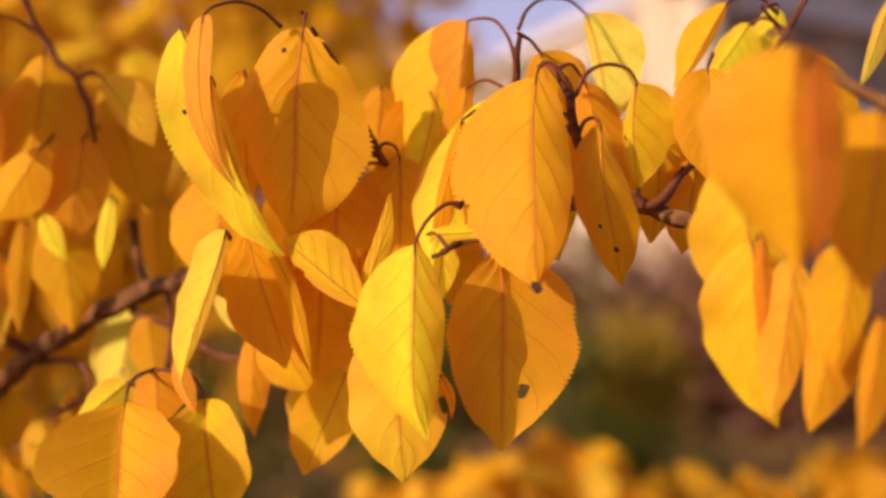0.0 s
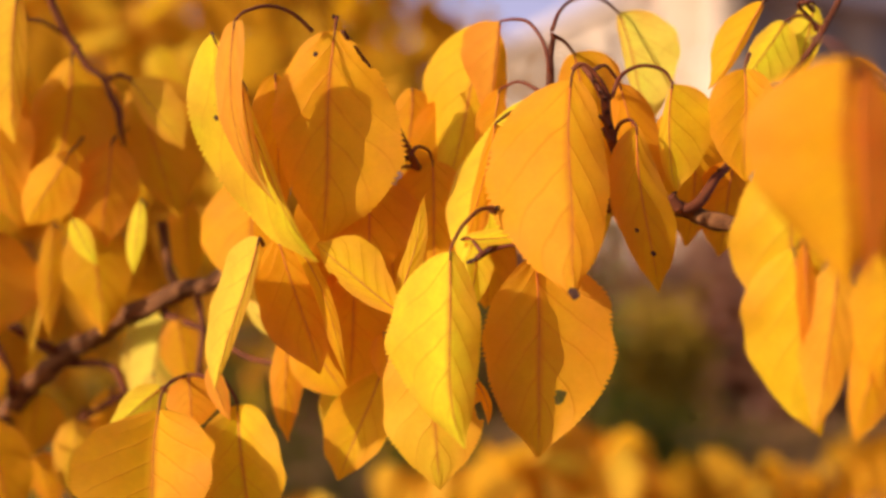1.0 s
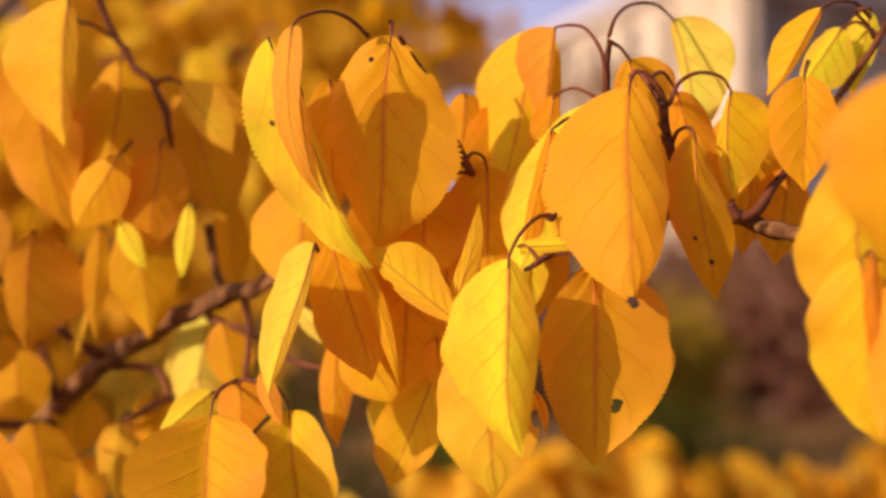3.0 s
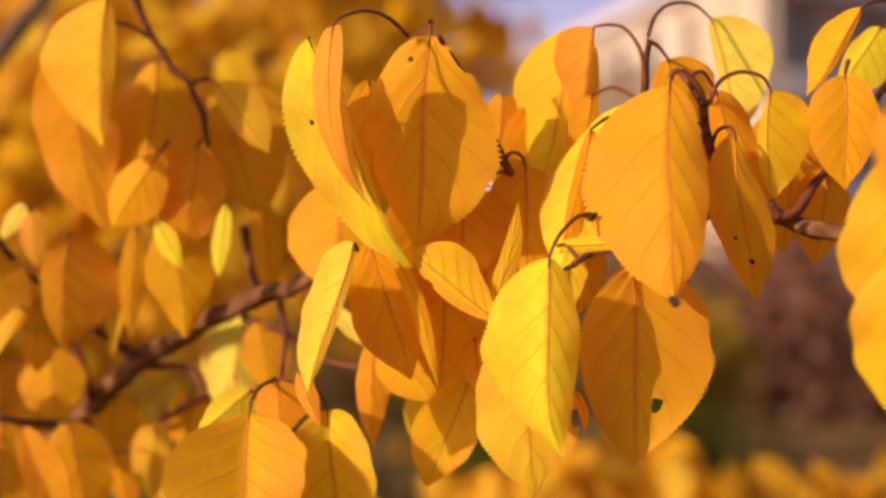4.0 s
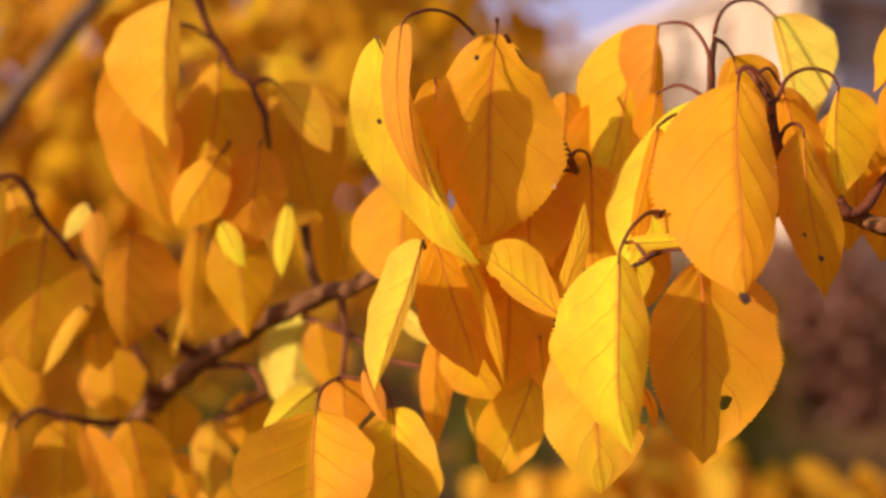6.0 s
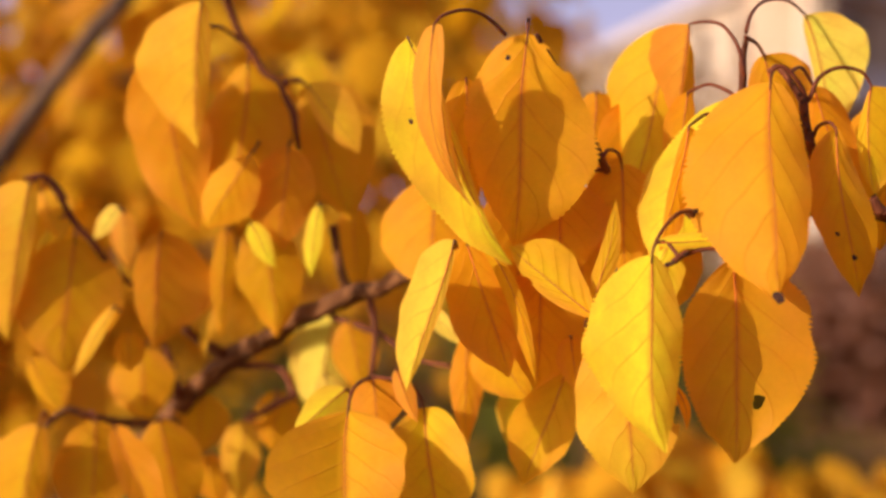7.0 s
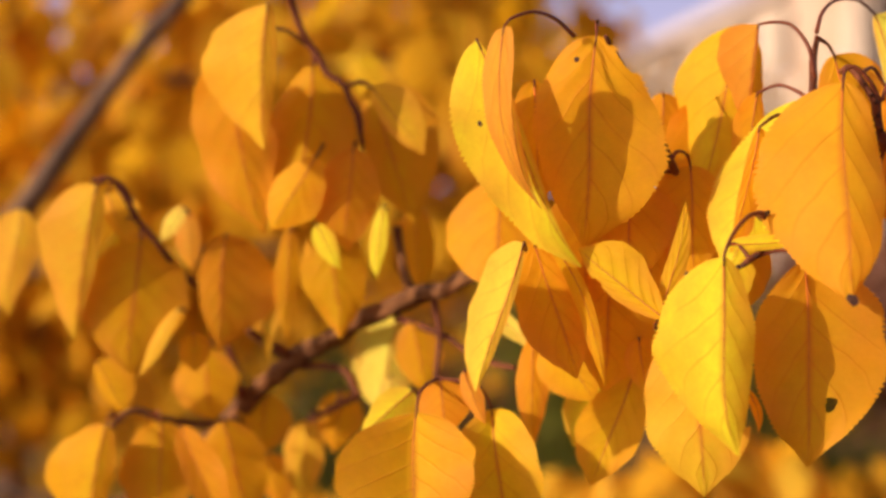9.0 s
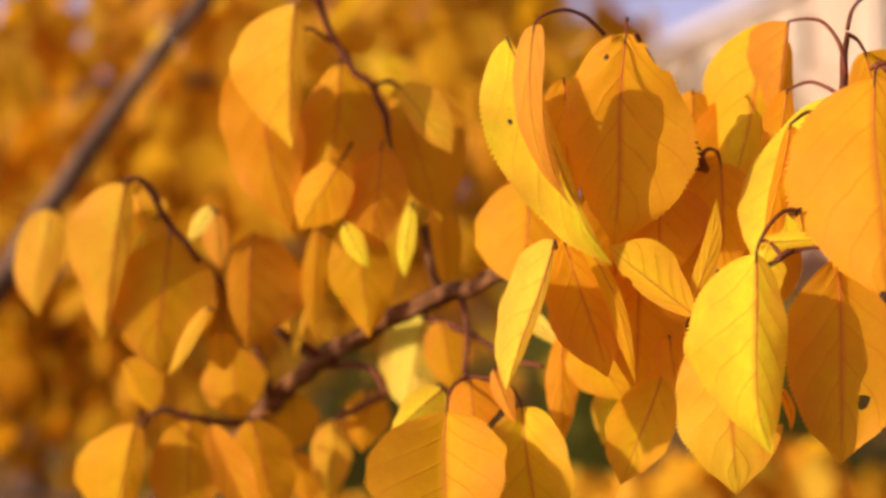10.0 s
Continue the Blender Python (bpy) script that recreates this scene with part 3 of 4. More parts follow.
twig(limb_branch, [(-0.0357, 0.5551, 1.4950), (-0.0333, 0.5512, 1.4819), (-0.0341, 0.5466, 1.4669)], (0.0014, 0.001, 0.0012,))
twig(limb_branch, [(-0.0979, 0.5979, 1.4703), (-0.1064, 0.6010, 1.4746), (-0.1152, 0.6049, 1.4816)], (0.0022, 0.0014, 0.0016,))
twig(limb_branch, [(-0.0507, 0.5690, 1.4872), (-0.0327, 0.5551, 1.4816), (-0.0178, 0.5466, 1.4731), (-0.0054, 0.5375, 1.4707)], (0.0016, 0.0012, 0.001, 0.0009,))
twig(limb_branch, [(-0.1194, 0.6127, 1.4531), (-0.1219, 0.6166, 1.4620), (-0.1260, 0.6166, 1.4736)], (0.0018, 0.0014, 0.0012,))
twig(limb_branch, [(-0.1214, 0.6166, 1.4423), (-0.1348, 0.5948, 1.4446), (-0.1451, 0.5822, 1.4482), (-0.1545, 0.5760, 1.4516), (-0.1635, 0.5690, 1.4430)], (0.0022, 0.0018, 0.0015, 0.0013, 0.001,))
twig(limb_branch, [(-0.0677, 0.6010, 1.4567), (-0.0955, 0.6166, 1.4413), (-0.1189, 0.6321, 1.4287)], (0.0016, 0.0014, 0.001,))
twig(limb_branch, [(-0.0995, 0.6010, 1.4667), (-0.0749, 0.5885, 1.4666), (-0.0675, 0.5822, 1.4562)], (0.0016, 0.0014, 0.001,))
twig(limb_branch, [(0.1199, 0.4435, 1.5207), (0.1251, 0.4443, 1.5228), (0.1320, 0.4530, 1.5304), (0.1380, 0.4643, 1.5351), (0.1589, 0.4790, 1.5601), (0.1705, 0.4833, 1.5755), (0.1838, 0.4920, 1.5963)], (0.0018, 0.0016, 0.0014, 0.0012, 0.0011, 0.001, 0.0009,))
twig(limb_branch, [(0.1180, 0.4351, 1.5210), (0.1158, 0.4341, 1.5249)], (0.0016, 0.0012,))
twig(limb_branch, [(0.0379, 0.4920, 1.5151), (0.0460, 0.4816, 1.5312), (0.0438, 0.4625, 1.5367), (0.0393, 0.4591, 1.5460), (0.0343, 0.4625, 1.5571), (0.0300, 0.4643, 1.5657), (0.0240, 0.4487, 1.5733)], (0.001, 0.0009, 0.0012, 0.001, 0.001, 0.0009, 0.0007,))
bud(limb_branch, (0.0420, 0.4547, 1.5374), 0.0016, (-0.6, -0.5, 0.3))
twig(limb_branch, [(0.0799, 0.4530, 1.5198), (0.0822, 0.4591, 1.5440), (0.0844, 0.4599, 1.5589), (0.0845, 0.4599, 1.5672), (0.0856, 0.4599, 1.5731)], (0.0014, 0.0012, 0.0013, 0.0012, 0.0008,))
twig(limb_branch, [(0.1142, 0.4703, 1.5209), (0.1080, 0.4625, 1.5308), (0.1018, 0.4461, 1.5387), (0.0995, 0.4435, 1.5467), (0.0987, 0.4426, 1.5526)], (0.0012, 0.0012, 0.0016, 0.0014, 0.0014,))
twig(limb_branch, [(0.0987, 0.4426, 1.5522), (0.0966, 0.4435, 1.5564), (0.0943, 0.4461, 1.5606), (0.0921, 0.4478, 1.5631), (0.0901, 0.4495, 1.5620)], (0.0012, 0.001, 0.0009, 0.0008, 0.0007,))
bud(limb_branch, (0.0981, 0.4409, 1.5520), 0.0011, (0.3, -0.3, 1))
bud(limb_branch, (0.1013, 0.4426, 1.5382), 0.0010, (0.5, -0.3, -1))
twig(limb_branch, [(0.0996, 0.4426, 1.5450), (0.0976, 0.4417, 1.5470), (0.0956, 0.4409, 1.5485)], (0.0008, 0.0006, 0.0007,))
twig(limb_branch, [(0.1003, 0.4426, 1.5408), (0.0986, 0.4417, 1.5423), (0.0978, 0.4409, 1.5442)], (0.0008, 0.0006, 0.0006,))
twig(limb_branch, [(0.0698, 0.4504, 1.5197), (0.0657, 0.4400, 1.5216), (0.0668, 0.4351, 1.5211)], (0.001, 0.001, 0.0012,))
bud(limb_branch, (0.0611, 0.4370, 1.5076), 0.0020, (-0.8, -0.3, -0.5))
bud(limb_branch, (0.0641, 0.4400, 1.5095), 0.0016, (0.8, -0.3, 0.4))
twig(limb_branch, [(0.0698, 0.4504, 1.5189), (0.0677, 0.4443, 1.5124), (0.0617, 0.4380, 1.5079)], (0.001, 0.0009, 0.0009,))
# leaves of the limb
leaf(limb_branch, (0.0884, 0.4355, 1.5579), (0.0850, 0.4139, 1.4973), 0.0265, 0.0115, twist=10, peaks=(0.42, 0.46), bends=(-18, -20), bow=0.02, spots=((0.05, 0.975, 0.0016),), tint=APRICOT, stalk=[(0.1003, 0.4443, 1.5525), (0.0974, 0.4423, 1.5579), (0.0930, 0.4414, 1.5623), (0.0900, 0.4404, 1.5612)])
leaf(limb_branch, (0.0539, 0.4198, 1.5100), (0.0557, 0.4178, 1.4568), 0.0236, 0.0093, twist=14, fold=-25, peaks=(0.42, 0.5), bends=(-14, -20), bow=0.02, sway=-0.025, tint=YELLOW, stalk=[(0.0671, 0.4345, 1.5215), (0.0625, 0.4296, 1.5212), (0.0579, 0.4247, 1.5173), (0.0553, 0.4218, 1.5133)])
leaf(limb_branch, (0.0479, 0.4472, 1.4900), (0.0503, 0.4414, 1.4421), 0.0171, 0.0139, twist=10, fold=-6, peaks=(0.5, 0.55), bends=(-15, 0), holes=((0.97, 0.55, 0.05),), tint=PEACH)
leaf(limb_branch, (0.0783, 0.4394, 1.5083), (0.0792, 0.4365, 1.4517), 0.0158, 0.0219, twist=-14, fold=5, turn=20, peaks=(0.48, 0.42), bends=(-20, 10), bow=0.02, holes=((0.34, 0.7, 0.036),), tint=APRICOT, stalk=[(0.0646, 0.4443, 1.5094), (0.0706, 0.4414, 1.5113), (0.0761, 0.4404, 1.5107)])
leaf(limb_branch, (0.0215, 0.4531, 1.5744), (0.0168, 0.4512, 1.5126), 0.0170, 0.0224, twist=4, fold=6, peaks=(0.42, 0.55), bends=(-30, -15), bow=0.02, holes=((0.93, 0.12, 0.05),), spots=((-0.42, 0.12, 0.0008),), tint=AMBER, stalk=[(0.0218, 0.4570, 1.5789), (0.0216, 0.4551, 1.5770)])
leaf(limb_branch, (0.0311, 0.4612, 1.5303), (0.0300, 0.4580, 1.4987), 0.0051, 0.0149, twist=-8, fold=-6, peaks=(0.42, 0.25), tint=ORANGE)
leaf(limb_branch, (-0.0128, 0.4414, 1.5722), (0.0144, 0.4423, 1.5062), 0.0212, 0.0020, twist=22, fold=-8, peaks=(0.4, 0.4), bends=(-10, 0), bow=0.02, spots=((-0.5, 0.31, 0.0008),), tint=YELLOW)
leaf(limb_branch, (-0.0045, 0.4296, 1.5738), (0.0035, 0.4345, 1.5242), 0.0066, 0.0044, twist=35, fold=-5, peaks=(0.26, 0.26), sway=-0.1, tint=PINK, stalk=[(0.0151, 0.4512, 1.5738), (0.0097, 0.4472, 1.5784), (0.0037, 0.4394, 1.5793), (-0.0023, 0.4335, 1.5768)])
leaf(limb_branch, (-0.0038, 0.4365, 1.5578), (0.0046, 0.4384, 1.5234), 0.0030, 0.0018, twist=25, sway=-0.05, tint=PALE)
leaf(limb_branch, (0.0031, 0.4612, 1.5626), (0.0048, 0.4590, 1.5195), 0.0079, 0.0050, twist=-15, peaks=(0.4, 0.4), tint=ORANGE)
leaf(limb_branch, (-0.0093, 0.5094, 1.5355), (-0.0095, 0.4978, 1.4976), 0.0203, 0.0113, twist=5, bends=(-25, 0), tint=ORANGE)
leaf(limb_branch, (0.0002, 0.4414, 1.5141), (-0.0145, 0.4531, 1.4698), 0.0197, 0.0022, twist=25, fold=-28, peaks=(0.5, 0.5), bends=(-10, 0), tint=STRAW)
leaf(limb_branch, (0.0025, 0.4689, 1.5146), (0.0158, 0.4656, 1.4735), 0.0122, 0.0091, twist=-10, fold=5, peaks=(0.5, 0.5), tint=ORANGE)
# separate thin leaf for the sunlit curled margin of the one above
leaf(limb_branch, (0.0072, 0.4541, 1.5153), (0.0233, 0.4590, 1.4704), 0.0046, 0.0022, twist=30, fold=-20, peaks=(0.4, 0.4), sway=0.07, tint=AMBER)
leaf(limb_branch, (-0.0138, 0.5193, 1.4935), (0.0015, 0.5084, 1.4794), 0.0052, 0.0032, twist=30, fold=-12, tint=PALE)
leaf(limb_branch, (0.0260, 0.4777, 1.5082), (0.0235, 0.4744, 1.4686), 0.0106, 0.0181, twist=-10, peaks=(0.45, 0.45), tint=ORANGE)
leaf(limb_branch, (0.0396, 0.4423, 1.4924), (0.0152, 0.4492, 1.5120), 0.0104, 0.0045, fold=-6, peaks=(0.6, 0.5), holes=((0.95, 0.66, 0.05),), tint=GOLD)
leaf(limb_branch, (0.0376, 0.4453, 1.4910), (0.0459, 0.4521, 1.5266), 0.0034, 0.0027, fold=-8, peaks=(0.45, 0.4), sway=-0.05, tint=GOLD)
leaf(limb_branch, (0.0705, 0.4722, 1.5795), (0.0669, 0.4766, 1.5499), 0.0110, 0.0009, twist=8, fold=-14, peaks=(0.27, 0.4), bends=(20, 0), tint=PINK, stalk=[(0.0841, 0.4541, 1.5610), (0.0824, 0.4551, 1.5701), (0.0785, 0.4590, 1.5769), (0.0743, 0.4656, 1.5791)])
leaf(limb_branch, (0.0674, 0.4832, 1.5812), (0.0540, 0.4810, 1.5303), 0.0196, 0.0111, twist=16, fold=-12, peaks=(0.45, 0.45), bends=(-20, 0), tint=GOLD)
leaf(limb_branch, (0.0495, 0.4678, 1.5370), (0.0499, 0.4634, 1.5035), 0.0127, 0.0109, fold=-8, tint=ORANGE, stalk=[(0.0427, 0.4570, 1.5376), (0.0448, 0.4590, 1.5405), (0.0480, 0.4634, 1.5401)])
leaf(limb_branch, (0.0821, 0.4551, 1.5549), (0.0576, 0.4453, 1.5044), 0.0188, 0.0135, twist=20, fold=-14, peaks=(0.5, 0.4), bends=(-20, 0), tint=YELLOW)
leaf(limb_branch, (0.0573, 0.4414, 1.5131), (0.0794, 0.4414, 1.5137), 0.0020, 0.0029, twist=-10, fold=-12, wave=0.03, tint=YELLOW)
leaf(limb_branch, (0.0625, 0.4599, 1.5125), (0.0608, 0.4599, 1.4924), 0.0056, 0.0050, twist=15, fold=-12, tint=YELLOW)
leaf(limb_branch, (0.0676, 0.4833, 1.5195), (0.0659, 0.4833, 1.4914), 0.0109, 0.0091, twist=0, fold=-12, tint=ORANGE)
leaf(limb_branch, (0.0433, 0.4920, 1.5616), (0.0415, 0.4920, 1.5321), 0.0074, 0.0093, twist=0, fold=-12, tint=ORANGE)
leaf(limb_branch, (0.1071, 0.4394, 1.5445), (0.1127, 0.4355, 1.4979), 0.0090, 0.0087, twist=-8, fold=-6, peaks=(0.42, 0.58), bends=(-15, -10), sway=-0.03, spots=((0.02, 0.77, 0.0008), (-0.42, 0.62, 0.0006)), tint=SHADE_GOLD, stalk=[(0.1012, 0.4453, 1.5412), (0.1028, 0.4433, 1.5455), (0.1056, 0.4414, 1.5465)])
leaf(limb_branch, (0.1187, 0.4472, 1.5574), (0.1182, 0.4453, 1.5261), 0.0030, 0.0134, twist=10, fold=-16, peaks=(0.6, 0.36), sway=-0.04, tint=GOLD, stalk=[(0.1007, 0.4443, 1.5533), (0.1036, 0.4453, 1.5595), (0.1094, 0.4463, 1.5625), (0.1160, 0.4472, 1.5613)])
leaf(limb_branch, (0.1096, 0.4943, 1.5853), (0.1186, 0.4920, 1.5475), 0.0027, 0.0152, twist=14, fold=-5, peaks=(0.4, 0.36), bends=(0, 15), tint=PALE, stalk=[(0.0849, 0.4561, 1.5744), (0.0881, 0.4645, 1.5815), (0.0942, 0.4755, 1.5869), (0.1029, 0.4865, 1.5885)])
leaf(limb_branch, (0.0928, 0.4722, 1.5699), (0.1025, 0.4700, 1.5305), 0.0080, 0.0128, fold=-8, peaks=(0.42, 0.3), tint=ORANGE, stalk=[(0.0846, 0.4551, 1.5729), (0.0887, 0.4612, 1.5718), (0.0917, 0.4689, 1.5703)])
leaf(limb_branch, (0.0979, 0.4729, 1.5514), (0.0980, 0.4703, 1.5053), 0.0097, 0.0073, twist=10, fold=-12, tint=YELLOW)
leaf(limb_branch, (0.1050, 0.4591, 1.5585), (0.1157, 0.4573, 1.5223), 0.0058, 0.0082, twist=0, fold=-12, tint=ORANGE)
leaf(limb_branch, (0.1382, 0.4414, 1.5608), (0.1375, 0.4394, 1.5287), 0.0109, 0.0092, twist=6, fold=16, peaks=(0.42, 0.4), bends=(-25, -10), tint=ORANGE, stalk=[(0.1417, 0.4512, 1.5662), (0.1398, 0.4463, 1.5633)])
leaf(limb_branch, (0.1484, 0.4612, 1.5833), (0.1322, 0.4570, 1.5564), 0.0093, 0.0018, twist=14, fold=-25, peaks=(0.45, 0.45), bends=(-10, 0), tint=AMBER, stalk=[(0.1684, 0.4810, 1.5833), (0.1613, 0.4722, 1.5864), (0.1535, 0.4656, 1.5857)])
leaf(limb_branch, (0.1604, 0.4843, 1.5807), (0.1462, 0.4810, 1.5606), 0.0051, 0.0108, twist=12, peaks=(0.4, 0.5), tint=YELLOW)
leaf(limb_branch, (0.1708, 0.4898, 1.5869), (0.1635, 0.4865, 1.5593), 0.0071, 0.0045, twist=15, tint=YELLOW, stalk=[(0.1687, 0.4788, 1.5768), (0.1666, 0.4766, 1.5798), (0.1613, 0.4722, 1.5840), (0.1655, 0.4711, 1.5845)])
leaf(limb_branch, (0.1402, 0.4660, 1.5360), (0.1351, 0.4660, 1.5074), 0.0098, 0.0080, twist=0, fold=-12, tint=ORANGE)
leaf(limb_branch, (0.1310, 0.4703, 1.5567), (0.1259, 0.4660, 1.5107), 0.0133, 0.0112, twist=0, fold=-12, tint=ORANGE)
leaf(limb_branch, (0.0611, 0.4321, 1.4735), (0.0640, 0.4302, 1.4616), 0.0019, 0.0015, twist=30, fold=-12, sway=0.1, tint=ORANGE)
bud(limb_branch, (0.0972, 0.4417, 1.5541), 0.0010, (0.2, -0.6, 0.8))
bud(limb_branch, (0.0955, 0.4426, 1.5574), 0.0009, (0.2, -0.6, 0.8))
bud(limb_branch, (0.0989, 0.4417, 1.5483), 0.0010, (0.2, -0.6, 0.8))
bud(limb_branch, (0.0999, 0.4417, 1.5443), 0.0009, (0.2, -0.6, 0.8))
bud(limb_branch, (0.0915, 0.4478, 1.5627), 0.0008, (0.2, -0.6, 0.8))
bud(limb_branch, (0.0671, 0.4331, 1.5211), 0.0013, (0.2, -0.6, 0.8))
bud(limb_branch, (0.0215, 0.4452, 1.5767), 0.0009, (0.2, -0.6, 0.8))
bud(limb_branch, (0.1180, 0.4435, 1.5249), 0.0014, (0.2, -0.6, 0.8))
bud(limb_branch, (0.0848, 0.4591, 1.5612), 0.0010, (0.2, -0.6, 0.8))
bud(limb_branch, (0.0855, 0.4591, 1.5725), 0.0009, (0.2, -0.6, 0.8))
bud(limb_branch, (0.1327, 0.4521, 1.5323), 0.0010, (0.2, -0.6, 0.8))
bud(upper_branch, (-0.0768, 0.5530, 1.5836), 0.0014, (0.2, -0.6, 0.8))
bud(upper_branch, (-0.0725, 0.5565, 1.5753), 0.0013, (0.2, -0.6, 0.8))
bud(upper_branch, (-0.0659, 0.5600, 1.5636), 0.0013, (0.2, -0.6, 0.8))
bud(upper_branch, (-0.0627, 0.5635, 1.5546), 0.0016, (0.2, -0.6, 0.8))
bud(upper_branch, (-0.0821, 0.5466, 1.5889), 0.0010, (0.2, -0.6, 0.8))
bud(left_branch, (-0.1530, 0.5669, 1.5318), 0.0010, (0.3, -0.6, 0.8))
bud(left_branch, (-0.1467, 0.5739, 1.5195), 0.0011, (0.3, -0.6, 0.8))
bud(left_branch, (-0.1389, 0.5804, 1.5085), 0.0011, (0.3, -0.6, 0.8))
bud(left_branch, (-0.1333, 0.5854, 1.5015), 0.0010, (0.3, -0.6, 0.8))
# lower cluster
leaf(limb_branch, (-0.0335, 0.4678, 1.4631), (-0.0329, 0.4453, 1.4272), 0.0239, 0.0203, twist=-2, fold=24, peaks=(0.55, 0.5), bends=(0, -8), bow=0.02, tint=AMBER, stalk=[(-0.0289, 0.4920, 1.4712), (-0.0317, 0.4788, 1.4702), (-0.0331, 0.4711, 1.4675)])
leaf(limb_branch, (-0.0110, 0.4766, 1.4632), (-0.0055, 0.4634, 1.4211), 0.0170, 0.0145, twist=-2, fold=32, peaks=(0.5, 0.42), bends=(0, -5), tint=GOLD, stalk=[(-0.0289, 0.4920, 1.4712), (-0.0170, 0.4810, 1.4707), (-0.0127, 0.4777, 1.4669)])
leaf(limb_branch, (-0.0278, 0.4876, 1.4709), (-0.0256, 0.4832, 1.4540), 0.0083, 0.0092, tint=RED)
leaf(limb_branch, (-0.0370, 0.4920, 1.4673), (-0.0532, 0.4865, 1.4536), 0.0064, 0.0078, twist=10, fold=-20, tint=YELLOW)
leaf(limb_branch, (-0.0193, 0.4744, 1.4750), (-0.0133, 0.4722, 1.4588), 0.0033, 0.0033, fold=-15, tint=PINK)
twig(limb_branch, [(-0.0341, 0.5466, 1.4669), (-0.0250, 0.5102, 1.4658), (-0.0210, 0.4920, 1.4655)], (0.0012, 0.001, 0.0012,))
leaf(limb_branch, (-0.0515, 0.5820, 1.4867), (-0.0592, 0.5780, 1.4496), 0.0202, 0.0127, twist=6, fold=-24, peaks=(0.45, 0.35), bends=(-10, 0), tint=PALE)
leaf(limb_branch, (-0.0440, 0.5607, 1.4859), (-0.0382, 0.5586, 1.4597), 0.0092, 0.0092, twist=0, fold=-12, tint=SHADE_GOLD)
leaf(limb_branch, (-0.0514, 0.5520, 1.4667), (-0.0495, 0.5500, 1.4517), 0.0050, 0.0050, tint=PALE)
leaf(limb_branch, (0.0259, 0.5152, 1.4754), (0.0137, 0.5175, 1.4463), 0.0083, 0.0104, twist=4, fold=-8, peaks=(0.5, 0.5), tint=YELLOW)
leaf(limb_branch, (0.0330, 0.4898, 1.4728), (0.0197, 0.4810, 1.4386), 0.0112, 0.0094, twist=10, fold=8, peaks=(0.55, 0.5), tint=AMBER)
leaf(limb_branch, (0.0013, 0.5094, 1.4833), (0.0005, 0.5036, 1.4478), 0.0054, 0.0057, tint=ORANGE)
leaf(limb_branch, (0.0074, 0.4966, 1.4853), (0.0211, 0.4920, 1.4632), 0.0127, 0.0081, twist=18, fold=-12, tint=AMBER)
leaf(limb_branch, (0.0343, 0.4747, 1.4848), (0.0360, 0.4747, 1.4677), 0.0053, 0.0053, twist=0, fold=-12, tint=ORANGE)
leaf(limb_branch, (0.0520, 0.4903, 1.5574), (0.0565, 0.4833, 1.5096), 0.0116, 0.0156, twist=-32, fold=-12, tint=ORANGE)
leaf(limb_branch, (0.0153, 0.4816, 1.5300), (0.0196, 0.4764, 1.4966), 0.0116, 0.0156, twist=-35, fold=-12, tint=ORANGE)
# hanging twig
twig(upper_branch, [(-0.0878, 0.5268, 1.6211), (-0.0863, 0.5384, 1.6078), (-0.0846, 0.5442, 1.5998), (-0.0806, 0.5465, 1.5895), (-0.0758, 0.5465, 1.5822), (-0.0724, 0.5465, 1.5761), (-0.0671, 0.5454, 1.5723), (-0.0641, 0.5442, 1.5662), (-0.0613, 0.5442, 1.5605), (-0.0605, 0.5442, 1.5541), (-0.0599, 0.5477, 1.5484)], (0.0018, 0.0016, 0.0014, 0.0013, 0.0013, 0.0014, 0.001, 0.0011, 0.0013, 0.001, 0.0007))
leaf(upper_branch, (-0.0869, 0.5106, 1.5954), (-0.0912, 0.5175, 1.5469), 0.0281, 0.0044, twist=5, fold=-20, peaks=(0.47, 0.4), bends=(-10, 0), bow=0.03, tint=PEACH, stalk=[(-0.0820, 0.5550, 1.5883), (-0.0859, 0.5384, 1.5909), (-0.0878, 0.5268, 1.5901), (-0.0880, 0.5175, 1.5943)])
leaf(upper_branch, (-0.1060, 0.5349, 1.5826), (-0.0952, 0.5442, 1.5190), 0.0201, 0.0128, twist=4, peaks=(0.42, 0.4), bends=(-18, 0), sway=-0.03, tint=SHADE_RUST)
leaf(upper_branch, (-0.0781, 0.5477, 1.5795), (-0.0827, 0.5442, 1.5205), 0.0154, 0.0199, fold=-8, peaks=(0.46, 0.42), bends=(-10, -10), tint=SHADE_GOLD, stalk=[(-0.0783, 0.5530, 1.5843), (-0.0781, 0.5500, 1.5819)])
leaf(upper_branch, (-0.0742, 0.5291, 1.5451), (-0.0905, 0.5326, 1.5195), 0.0097, 0.0106, twist=4, fold=-8, peaks=(0.55, 0.5), bends=(-15, 0), tint=AMBER, stalk=[(-0.0738, 0.5442, 1.5506), (-0.0741, 0.5384, 1.5478)])
leaf(upper_branch, (-0.0623, 0.5384, 1.5485), (-0.0647, 0.5338, 1.5124), 0.0131, 0.0112, twist=-14, fold=-8, peaks=(0.5, 0.45), tint=SHADE_RUST, stalk=[(-0.0643, 0.5620, 1.5565), (-0.0630, 0.5520, 1.5532), (-0.0625, 0.5442, 1.5505)])
leaf(upper_branch, (-0.0594, 0.5650, 1.5729), (-0.0432, 0.5600, 1.5217), 0.0102, 0.0202, twist=6, fold=-6, peaks=(0.45, 0.36), bends=(0, -15), tint=SHADE_GOLD, stalk=[(-0.0729, 0.5570, 1.5762), (-0.0679, 0.5600, 1.5743), (-0.0622, 0.5630, 1.5744)])
